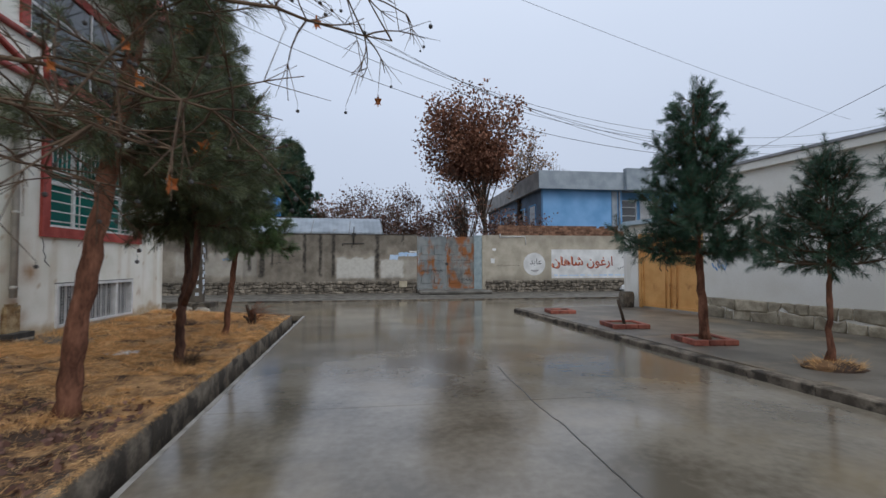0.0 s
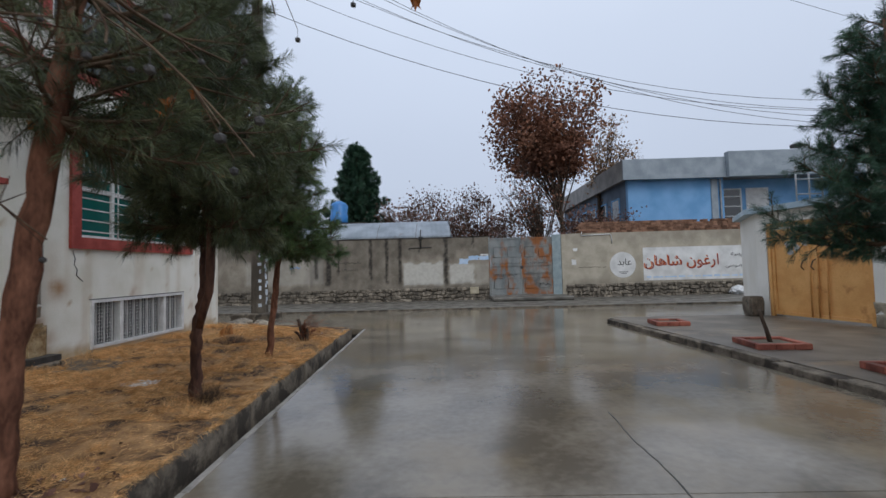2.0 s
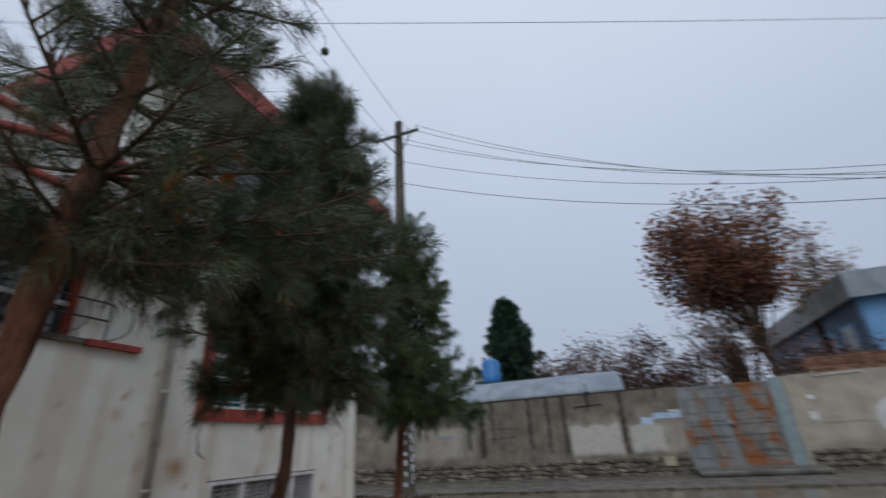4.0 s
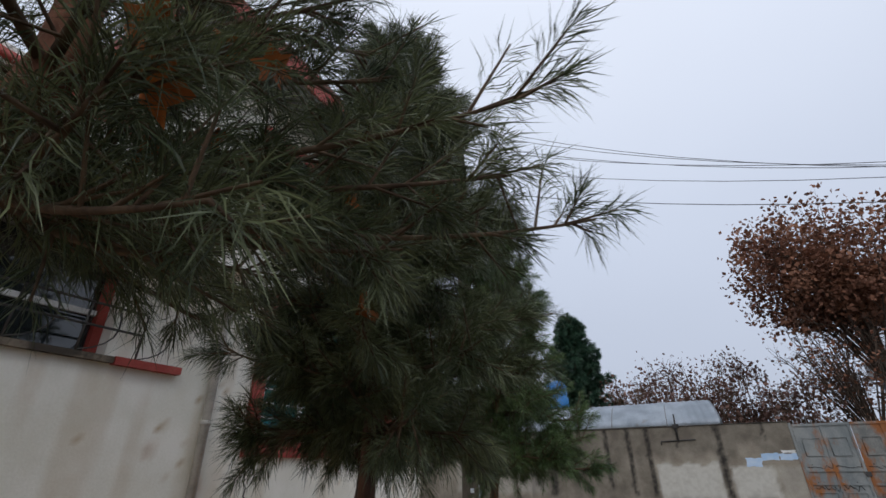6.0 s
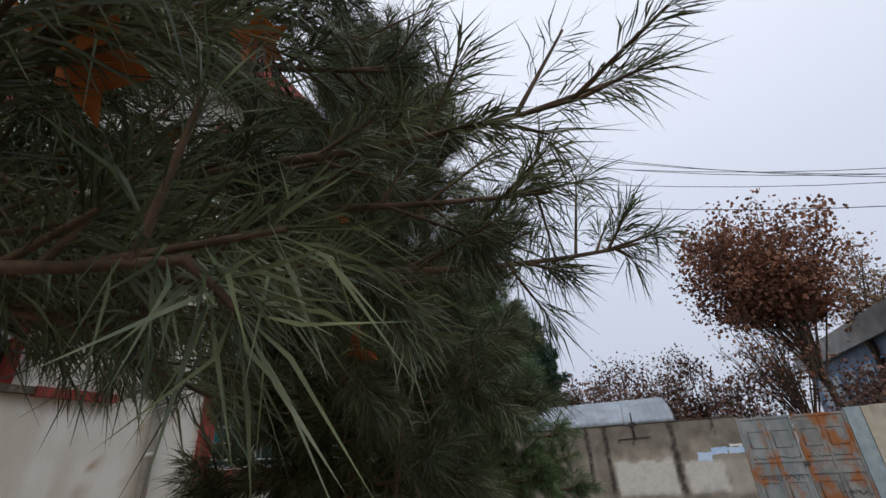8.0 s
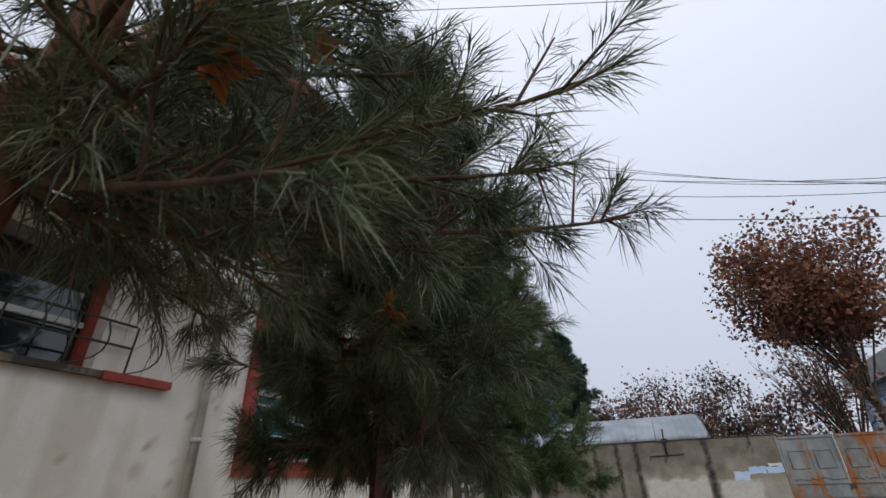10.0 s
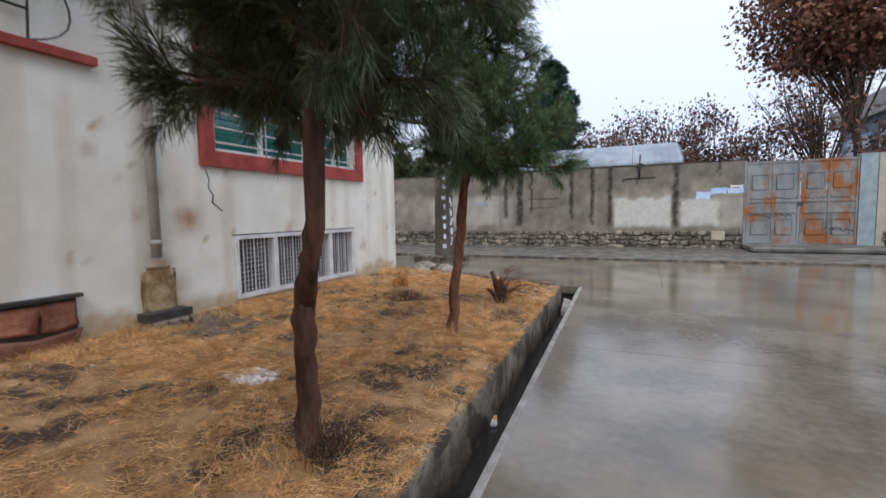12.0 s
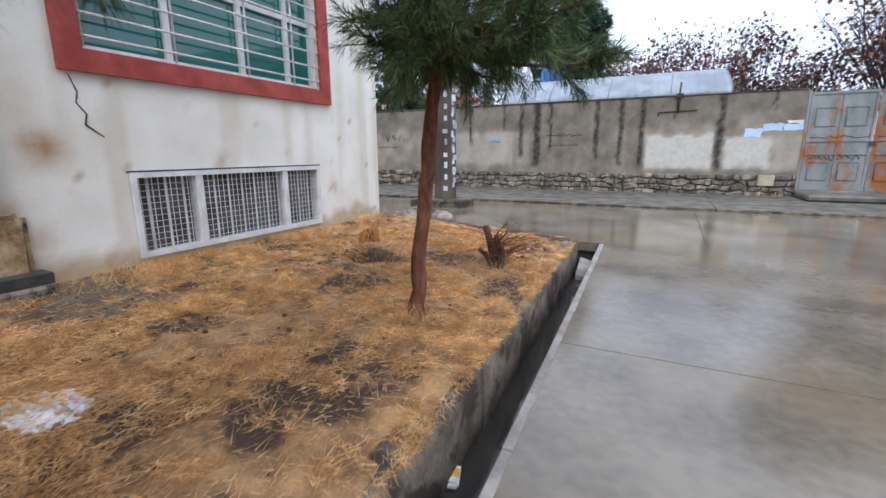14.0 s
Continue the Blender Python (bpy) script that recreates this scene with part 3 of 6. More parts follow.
def far_stain(a, z):
    wob = 0.05 * noise.noise((a * 3, z * 4, 1)) + 0.03 * noise.noise((a * 9, z * 9, 1))
    d = 0.0
    for c, w, z_end in STREAKS:
        s = math.exp(-((a + wob - c) / w) ** 4) if abs(a - c) < 1 else 0.0
        d = max(d, s * min(max((z - 0.55 - z_end * 0.9) / 0.25, 0), 1))
    top = noise.noise((a * 1.3, 0, 4)) * 0.3 + noise.noise((a * 5, z * 0.6, 4)) * 0.22
    if a < 5:
        d = max(d, 0.42 * min(max((z - 1.75 - top) / 0.28, 0), 1))
        if -5.4 < a < -1.45:
            d = max(d, 0.34 + 0.2 * noise.noise((a * 4, z * 1.2, 8)))
    else:
        d = max(d, 0.25 * min(max((z - 2.2 - top) / 0.3, 0), 1))
    d = max(d, 0.40 * min(max((0.85 + top * 0.6 - z) / 0.25, 0), 1))
    e = 0.06 * noise.noise((a * 6, z * 6, 9))
    inside = lambda x0, x1, z0, z1: min(max((min(a - x0, x1 - a, z - z0, z1 - z) + e) / 0.07, 0), 1)
    w = max(inside(-1.45, 0.30, 0.68, 1.68 + 0.12 * noise.noise((a * 3, 0, 0))), inside(0.50, 1.60, 0.70, 1.60), 0.30 * inside(1.60, 2.22, 0.65, 1.6), 0.35 * inside(-8.2, -4.8, .8, 1.9))
    return d, w * 0.95


wall_north = tagged(new("wall_north"), "stained grey-beige plaster boundary wall on a rubble stone plinth", "wall", kind="structure")
WALL_TOP = 2.68
skin("plaster_face", (), "y", WALL_Y, -14, 2.20, 0.55, WALL_TOP, 0.07, M_FARWALL, wall_north, 0.3, far_stain)
boxes("wall_core", M_JOINT, wall_north, (-40, 2.20, WALL_Y + 0.004, WALL_Y + 0.3, -0.06, WALL_TOP - 0.004))
boxes("plaster_end", M_FARWALL, wall_north, (-40, -14.01, WALL_Y, WALL_Y + 0.003, 0.55, WALL_TOP))
boxes("coping", M_MORTAR, wall_north, (-40, -0.9, WALL_Y - 0.02, WALL_Y + 0.33, WALL_TOP, WALL_TOP + 0.05), (-0.896, 2.19, WALL_Y - 0.02, WALL_Y + 0.33, WALL_TOP, WALL_TOP + 0.035), bevel=0.008)

wall_east = tagged(new("wall_northeast"), "grey plaster boundary wall with a brick top course and stone plinth", "wall", kind="structure")
skin("plaster_face", (), "y", WALL_Y, 5.45, 14.2, 0.55, 2.72, 0.07, M_EASTWALL, wall_east, 0.3, far_stain)
boxes("wall_core", M_JOINT, wall_east, (5.45, 40, WALL_Y + 0.004, WALL_Y + 0.3, -0.06, 2.716))
boxes("wall_return", M_EASTWALL, wall_east, (5.26, 5.446, WALL_Y - 0.02, WALL_Y + 0.9, -0.06, 2.70))
bm = bmesh.new()
for r in range(5):
    x = 5.9 + (0.12 if r % 2 else 0)
    while x < 14.2:
        L = random.uniform(0.20, 0.24)
        if not (r == 4 and random.random() < 0.12):
            box(bm, x, x + L - 0.012, WALL_Y + random.uniform(-0.012, 0.012), WALL_Y + 0.24, 2.72 + r * 0.095, 2.72 + r * 0.095 + 0.085)
        x += L
tagged(part("brick_course", bm, M_BRICK, wall_east), kind="stuff")


def rubble(parent, x0, x1, z0, z1, rows, mean, place, depth=0.07, material=M_STONE, jitter=0.4, name="stone", rnd=None):
    """Irregular stones that share wandering joints: place(a, z, out) gives the world point."""
    rnd = rnd or random.Random(5)
    edges = [z0 + (z1 - z0) * r / rows for r in range(rows + 1)]
    wav = lambda r, a: (edges[r] + (0 if r in (0, rows) else (z1 - z0) / rows * (0.55 * noise.noise((a * 2.8, r * 7.7, 2)) + 0.45 * noise.noise((a * 7.1, r * 3.3, 5)))))
    for r in range(rows):
        a = x0 + rnd.uniform(-0.1, 0)
        while a < x1:
            L = mean * rnd.uniform(0.4, 1.7)
            b = min(a + L, x1)
            if b - a < 0.05:
                break
            g = 0.009
            k1, k2 = rnd.uniform(-jitter, jitter) * 0.06, rnd.uniform(-jitter, jitter) * 0.06
            m = (a + b) / 2
            ring = [(a + g + k1, wav(r, a) + g), (m, wav(r, m) + g + rnd.uniform(0, 0.012)), (b - g + k2, wav(r, b) + g), (b - g + k2 * 0.3, (wav(r, b) + wav(r + 1, b)) / 2),
                    (b - g - k1, wav(r + 1, b) - g - rnd.uniform(0, 0.02)), (m, wav(r + 1, m) - g), (a + g - k2, wav(r + 1, a) - g - rnd.uniform(0, 0.02)), (a + g, (wav(r, a) + wav(r + 1, a)) / 2)]
            cx, cz = sum(p[0] for p in ring) / 8, sum(p[1] for p in ring) / 8
            bm = bmesh.new()
            d = depth * rnd.uniform(0.55, 1.1)
            back = [bm.verts.new(place(p, q, -0.02)) for p, q in ring]
            mid_ = [bm.verts.new(place(p, q, d * 0.6)) for p, q in ring]
            top = [bm.verts.new(place(cx + (p - cx) * 0.78, cz + (q - cz) * 0.74, d + rnd.uniform(-0.008, 0.008))) for p, q in ring]
            for i in range(8):
                j = (i + 1) % 8
                bm.faces.new((back[i], back[j], mid_[j], mid_[i]))
                bm.faces.new((mid_[i], mid_[j], top[j], top[i])).smooth = True
            bm.faces.new(top)
            part(name, bm, material, parent)
            a = b


def ring_bm(at_, a0, a1, z0, z1, t, d0, d1):
    """A rectangular frame in one closed piece; at_(a, d, z) gives the point."""
    bm = bmesh.new()
    loops = []
    for d in (d0, d1):
        for k in (0, t):
            loops.append([bm.verts.new(at_(a, d, z)) for a, z in ((a0 + k, z0 + k), (a1 - k, z0 + k), (a1 - k, z1 - k), (a0 + k, z1 - k))])
    for p, q in ((0, 1), (1, 3), (3, 2), (2, 0)):
        for i in range(4):
            bm.faces.new((loops[p][i], loops[p][(i + 1) % 4], loops[q][(i + 1) % 4], loops[q][i]))
    bmesh.ops.recalc_face_normals(bm, faces=bm.faces[:])
    return bm


# ---- the house beside the lawn ----
HX = -4.8
house = thing("house", "two-storey cream rendered house with red-trimmed windows", "house")
HOLES = ((8.78, 11.42, 1.98, 3.62), (9.0, 11.3, 0.30, 1.04), (3.2, 6.98, 2.62, 3.60), (-12, 6.98, 3.63, 8))


def house_stain(a, z):
    wob = 0.06 * noise.noise((a * 3, z * 3, 1))
    d = math.exp(-((a - 8.42 + wob) / 0.15) ** 2 - ((z - 1.24 + wob) / 0.15) ** 2)
    for sa, sz, sr in ((8.16, 1.55, 0.07), (7.95, 1.30, 0.05), (8.30, 0.55, 0.10), (9.9, 1.12, 0.05), (11.6, 0.75, 0.06), (7.6, 1.9, 0.05)):
        d = max(d, 0.6 * math.exp(-((a - sa + wob) / sr) ** 2 - ((z - sz + 1.6 * wob) / (sr * 1.5)) ** 2))
    d = max(d, 0.9 * math.exp(-((a - 8.12) / 0.12) ** 2) * min(max((0.92 - z + wob) / 0.12, 0), 1))
    d = max(d, 0.35 * math.exp(-((a - 8.35 + wob) / 0.10) ** 2) * min(max((2.1 - z) / 0.8, 0), 1) * min(max((z - 1.2) / 0.3, 0), 1))
    low = 0.46 + 0.18 * noise.noise((a * 1.7, 0, 3)) + 0.10 * noise.noise((a * 6, z * 2, 3))
    w = 0.92 * min(max((low - z) / 0.10, 0), 1)
    w = max(w, 0.30 * min(max(noise.noise((a * 5, z * 0.35, 5)) - 0.10, 0) * 4, 1))
    chip = noise.noise((a * 7, z * 7, 12)) + 0.5 * noise.noise((a * 17, z * 17, 12))
    w = max(w, 0.9 * min(max(chip - 0.62, 0) * 9, 1) * (1 if z < 2.6 else 0))
    return d, w


skin("facade", HOLES, "x", HX, -11, 12.66, 0.0, 7.0, 0.06, M_BUILD, house, 0.3, house_stain)
bm = bmesh.new()
for y0, y1, z0, z1 in ((-11, 3.2, -0.06, 3.6), (3.2, 6.98, -0.06, 2.62), (6.98, 8.78, -0.06, 7.0), (8.78, 11.42, 1.04, 1.98), (8.78, 11.42, 3.62, 7.0),
                       (11.42, 12.66, -0.06, 7.0), (8.78, 9.0, -0.06, 1.04), (11.3, 11.42, -0.06, 1.04), (9.0, 11.3, -0.06, 0.30)):
    box(bm, HX - 0.3, HX - 0.004, y0, y1, z0, z1)
part("wall", bm, M_PLASTER, house)
boxes("wall", M_PLASTER, house, (-13, HX - 0.3, 12.36, 12.658, -0.06, 7.0))
boxes("wall", M_PLASTER, house, (-13, HX - 0.3, -11, -10.7, -0.06, 3.6), (-13, -12.7, -10.7, 6.98, -0.06, 3.6), (-13, -12.7, 6.984, 12.36, -0.06, 6.62))
boxes("wall", M_PLASTER, house, (-12.7, HX - 0.3, 6.98, 7.28, 3.77, 6.618))
part("window", ring_bm(lambda a, d, z: (a, d, z), -7.5, -5.5, 4.5, 6.1, 0.16, 6.93, 6.978), M_RED, house, "red plaster window surround")
boxes("pane", M_DARKGLASS, house, (-7.34, -6.53, 6.955, 6.975, 4.66, 5.94), (-6.47, -5.66, 6.955, 6.975, 4.66, 5.94))
boxes("window_frame", M_WHITE, house, (-6.53, -6.47, 6.94, 6.975, 4.66, 5.94))
boxes("terrace", M_ROOF, house, (-13, HX - 0.004, -11, 6.976, 3.604, 3.765))
boxes("inner_floor", M_BLIND, house, (-12.7, HX - 0.3, -10.7, 12.36, 1.2, 1.25), (-12.7, HX - 0.3, 7.284, 12.36, 3.9, 3.95))
boxes("roof", M_ROOF, house, (-13.3, -4.12, 6.55, 12.95, 6.62, 6.9))
boxes("fascia", M_RED, house, (-4.118, -4.08, 6.55, 12.95, 6.56, 6.93), (-13.3, -4.08, 12.952, 12.985, 6.56, 6.93), (-13.3, -4.08, 6.515, 6.548, 6.56, 6.93), label="red painted eaves board")
# the upper storey stands out over the lower one
boxes("upper_bay", M_PLASTER, house, (HX + 0.004, -4.25, -11, 7.95, 3.62, 3.80), label="cream concrete balcony slab")
boxes("parapet", M_PLASTER, house, (-4.37, -4.25, -11, 7.95, 3.804, 4.62), (HX + 0.004, -4.374, 7.83, 7.95, 3.804, 4.62))
for y0, y1 in ((0.9, 4.1), (4.6, 7.85)):
    bm = bmesh.new()
    for a, b in (((y0, 3.95), (y1, 3.95)), ((y1, 3.95), (y1 - 0.05, 4.5)), ((y1 - 0.05, 4.5), (y0, 4.5)), ((y0, 4.5), (y0, 3.95)), ((y0, 3.95), ((y0 + y1) / 2, 4.5)), (((y0 + y1) / 2, 4.5), (y1, 3.95))):
        va, vb = Vector((-4.235, a[0], a[1])), Vector((-4.235, b[0], b[1]))
        tube(bm, [va, vb], 0.05, 4)
    part("parapet_trim", bm, M_RED, house, "red painted raised trim")


def wide_window(parent, name, y0, y1, z0, z1, posts, glass_mat, label):
    """A red-bordered window with a white frame, panes, mullions and a burglar grille."""
    w = part(name, frame_bm(y0 - 0.17, y1 + 0.17, z0 - 0.17, z1 + 0.17, 0.17, HX - 0.02, HX + 0.045), M_RED, parent, label)
    part("window_frame", frame_bm(y0, y1, z0, z1, 0.05, HX - 0.16, HX - 0.08), M_WHITE, w, "white metal frame")
    marks = [y0] + posts + [y1]
    for p in posts:
        boxes("mullion", M_WHITE, w, (HX - 0.155, HX - 0.085, p - 0.03, p + 0.03, z0 + 0.05, z1 - 0.05))
    tz = z0 + (z1 - z0) * 0.46
    for a, b in zip(marks, marks[1:]):
        boxes("transom", M_WHITE, w, (HX - 0.15, HX - 0.09, a + 0.032, b - 0.032, tz - 0.025, tz + 0.025))
    for a, b in zip(marks, marks[1:]):
        for c, d in ((z0 + 0.05, tz - 0.026), (tz + 0.026, z1 - 0.05)):
            boxes("pane", glass_mat, w, (HX - 0.127, HX - 0.12, a + 0.03, b - 0.03, c, d))
    bm = bmesh.new()
    for p in posts + [y0 + 0.03, y1 - 0.03]:
        tube(bm, [(HX + 0.0, p, z0 + 0.02), (HX + 0.0, p, z1 - 0.02)], 0.011, 5)
    zz = z0 + 0.10
    while zz < z1:
        tube(bm, [(HX + 0.018, y0 + 0.01, zz), (HX + 0.018, y1 - 0.01, zz)], 0.011, 5)
        zz += 0.165 if zz < tz + 0.1 else 0.42
    yy = y0 + 0.08
    while yy < y1:
        tube(bm, [(HX + 0.004, yy, tz + 0.22), (HX + 0.004, yy, z1 - 0.16)], 0.009, 4)
        yy += 0.11
    part("grille", bm, M_WHITE, w, "white steel window grille")
    return w


def frame_bm(y0, y1, z0, z1, t, x0, x1):
    return ring_bm(lambda a, d, z: (d, a, z), y0, y1, z0, z1, t, x0, x1)


wide_window(house, "window", 8.78, 11.42, 1.98, 3.62, [9.55, 10.35, 11.0], M_GREENGLASS, "red plaster window surround")
# upper window, above
part("window", frame_bm(8.1, 11.2, 4.35, 6.15, 0.16, HX - 0.02, HX + 0.045), M_RED, house, "red plaster window surround")
boxes("pane", M_DARKGLASS, house, (HX + 0.004, HX + 0.012, 8.26, 9.7, 4.51, 5.99), (HX + 0.004, HX + 0.012, 9.75, 11.04, 4.51, 5.99))
boxes("window_frame", M_WHITE, house, (HX + 0.004, HX + 0.03, 9.70, 9.75, 4.51, 5.99), (HX + 0.004, HX + 0.03, 8.26, 8.30, 4.51, 5.99), (HX + 0.013, HX + 0.03, 8.30, 9.70, 5.4, 5.45), (HX + 0.013, HX + 0.03, 9.75, 11.04, 5.4, 5.45))

# basement window with mesh screen
bw = part("basement_window", frame_bm(9.0, 11.3, 0.30, 1.04, 0.045, HX - 0.10, HX + 0.03), M_WHITE, house, "low white-framed basement window behind wire mesh")
for p in (9.62, 10.72):
    boxes("mullion", M_WHITE, bw, (HX - 0.09, HX + 0.022, p - 0.035, p + 0.035, 0.345, 0.995))
bm = bmesh.new()
yy = 9.075
while yy < 11.25:
    box(bm, HX - 0.012, HX - 0.006, yy - 0.0022, yy + 0.0022, 0.345, 0.995)
    yy += 0.055
zz = 0.385
while zz < 0.99:
    box(bm, HX - 0.006, HX - 0.001, 9.045, 11.255, zz - 0.0022, zz + 0.0022)
    zz += 0.055
part("wire_mesh", bm, M_WHITE, bw, "white painted welded mesh")
yy = 9.17
while yy < 11.25:
    boxes("bar", M_WHITE, bw, (HX - 0.06, HX - 0.045, yy - 0.006, yy + 0.006, 0.345, 0.995))
    yy += 0.165
boxes("pane", M_BLIND, bw, (HX - 0.095, HX - 0.085, 9.04, 11.26, 0.34, 1.0))
boxes("lintel_crack", M_DARK, bw, (HX - 0.02, HX + 0.006, 8.98, 11.34, 1.042, 1.056))

# loggia opening with a red sill, brown ledge and iron railing
boxes("ledge", M_KERB, house, (HX - 0.3, HX + 0.06, 3.1, 7.02, 2.56, 2.615), label="stained concrete sill")
boxes("sill_trim", M_RED, house, (HX - 0.05, HX + 0.075, 7.024, 7.66, 2.55, 2.62), (HX - 0.28, HX - 0.2, 6.90, 6.976, 2.62, 3.6))
boxes("pane", M_DARKGLASS, house, (HX - 0.28, HX - 0.27, 3.2, 6.89, 2.62, 3.6))
boxes("window_frame", M_WHITE, house, (HX - 0.262, HX - 0.22, 5.7, 5.76, 2.62, 3.6), (HX - 0.262, HX - 0.22, 4.4, 4.46, 2.62, 3.6), (HX - 0.262, HX - 0.22, 3.2, 6.89, 3.0, 3.05))
bm = bmesh.new()
for zz in (2.85, 3.05):
    tube(bm, [(HX + 0.05, 3.2, zz), (HX + 0.05, 7.2, zz)], 0.012, 5)
for i in range(9):
    y0 = 3.2 + i * 0.5
    tube(bm, [(HX + 0.05, y0, 2.62), (HX + 0.05, y0 + 0.02, 3.05)], 0.010, 5)
    tube(bm, bezier((HX + 0.05, y0, 2.62), (HX + 0.05, y0 + 0.4, 2.72), (HX + 0.05, y0 + 0.25, 3.05), 7), 0.008, 4)
part("railing", bm, M_DARK, house, "dark wrought-iron railing with curved bars")

# downpipe with its stained foot
bm = bmesh.new()
tube(bm, [(HX + 0.06, 8.06, 0.88), (HX + 0.06, 8.06, 3.45), (HX + 0.06, 8.04, 3.62)], 0.045, 9)
for zz in (1.0, 2.1, 3.2):
    tube(bm, [(HX + 0.06, 8.06, zz), (HX + 0.06, 8.06, zz + 0.05)], 0.052, 9)
part("downpipe", bm, M_PIPE, house, "grey metal downpipe clamped to the wall")
bm = bmesh.new()
box(bm, HX - 0.04, HX + 0.05, 7.93, 8.26, 0.1, 0.80)
bmesh.ops.bevel(bm, geom=bm.edges[:], offset=0.04, segments=2, affect="EDGES")
bmesh.ops.subdivide_edges(bm, edges=bm.edges[:], cuts=2)
for v in bm.verts:
    v.co += Vector((noise.noise(v.co * 9), noise.noise(v.co * 9 + Vector((5, 0, 0))), noise.noise(v.co * 7 + Vector((0, 9, 0))))) * 0.03
part("pipe_foot", bm, surface("rust_stained_concrete", (0.24, 0.15, 0.07), (0.50, 0.38, 0.22), 7, 0.85, 0.8, 40, 0.2, spots=(0.06, 0.05, 0.04), spot_scale=4), house, "rust-stained crumbling plaster under the downpipe")
boxes("drain_box", M_KERB, house, (HX + 0.05, HX + 0.24, 7.88, 8.27, 0.05, 0.29), label="small grey concrete splash block", bevel=0.02)
boxes("drain_slot", M_DARK, house, (HX + 0.02, HX + 0.20, 7.86, 8.29, 0.292, 0.37))
# cladding panel low on the wall
boxes("plinth_panel", M_MORTAR, house, (HX + 0.004, HX + 0.03, 2.5, 7.38, -0.05, 0.62))
boxes("plinth_ledge", M_DARK, house, (HX + 0.004, HX + 0.085, 2.5, 7.41, 0.622, 0.65))
rubble(house, 4.2, 7.36, 0.12, 0.61, 2, 0.42, lambda a, z, o: (HX + 0.03 + o, a, z), 0.03, M_CLAD, 1.0, "cladding_stone", random.Random(8))
# wall crack below the window
bm = bmesh.new()
pts_c = [(HX + 0.003, 8.68, 1.78), (HX + 0.003, 8.72, 1.66), (HX + 0.003, 8.70, 1.58), (HX + 0.003, 8.76, 1.50), (HX + 0.003, 8.74, 1.42), (HX + 0.003, 8.86, 1.33)]
tube(bm, pts_c, [0.003, 0.006, 0.005, 0.006, 0.009, 0.004], 4)
part("crack", bm, M_DARK, house)


# ---- the rusty yard gate in the boundary wall ----
gate = thing("yard_gate", "grey-blue painted double steel gate, badly rusted, under spikes", "gate", at=(0, 0, 0))
boxes("gate_post", M_RUST, gate, (2.21, 2.27, WALL_Y + 0.02, WALL_Y + 0.1, 0.12, 2.66))
boxes("gate_post", surface("blue_painted_post", (0.24, 0.30, 0.31), (0.34, 0.40, 0.41), 4, 0.7, 0.2, 40, 0.3), gate, (4.88, 5.25, WALL_Y + 0.0, WALL_Y + 0.16, 0.04, 2.70), label="pale blue painted gate post")
for x0, x1, m in ((2.28, 3.57, M_RUST), (3.59, 4.87, M_RUST2)):
    leaf = boxes("gate_leaf", m, gate, (x0, x1, WALL_Y + 0.05, WALL_Y + 0.065, 0.22, 2.62))
    bm = bmesh.new()
    for z in (0.22, 1.10, 1.42, 2.56):
        box(bm, x0, x1, WALL_Y + 0.025, WALL_Y + 0.048, z, z + 0.06)
    for x in (x0, (x0 + x1) / 2 - 0.02, x1 - 0.05):
        box(bm, x, x + 0.05, WALL_Y + 0.027, WALL_Y + 0.048, 0.29, 2.55)
    part("gate_rail", bm, m, leaf)
    for a in range(2):
        for b in range(2):
            cx, cz = x0 + 0.33 + a * 0.6, 0.70 + b * 1.32
            bm = bmesh.new()
            tube(bm, [(cx - 0.2, WALL_Y + 0.04, cz - 0.22), (cx + 0.2, WALL_Y + 0.04, cz - 0.22), (cx + 0.2, WALL_Y + 0.04, cz + 0.22), (cx - 0.2, WALL_Y + 0.04, cz + 0.22), (cx - 0.2, WALL_Y + 0.04, cz - 0.22)], 0.012, 4)
            part("panel_bead", bm, m, leaf)
    bm = bmesh.new()
    x = x0 + 0.06
    while x < x1:
        tube(bm, [(x, WALL_Y + 0.055, 2.60), (x + 0.004, WALL_Y + 0.055, 2.74)], [0.011, 0.003], 5)
        x += 0.105
    tagged(part("spike_row", bm, m, leaf, "short steel spikes along the top"), kind="stuff")
boxes("bolt", M_DARK, gate, (3.52, 3.64, WALL_Y - 0.005, WALL_Y + 0.02, 1.30, 1.42), bevel=0.008)
boxes("threshold", M_SIDE, wall_north, (2.2, 5.4, 19.9, WALL_Y + 0.3, 0.042, 0.19), label="concrete ramp before the gate", bevel=0.04)


def scrawl(name, parent, material, rnd, x0, x1, z, h, place, strokes=6, r=0.012):
    """A handful of loose brush strokes that read as writing too worn to read."""
    bm = bmesh.new()
    w = (x1 - x0) / strokes
    for i in range(strokes):
        a = x0 + i * w
        pts = [place(a + w * u, z + h * v) for u, v in ((0.0, rnd.uniform(0, .5)), (0.3, rnd.uniform(-.5, .1)), (0.6, rnd.uniform(-.2, .6)), (0.95, rnd.uniform(-.4, .3)))]
        tube(bm, pts, r, 4)
        if rnd.random() < 0.5:
            tube(bm, [place(a + w * 0.4, z + h * 0.5), place(a + w * 0.45, z + h * (0.5 + rnd.random() * .6))], r, 4)
    return part(name, bm, material, parent)


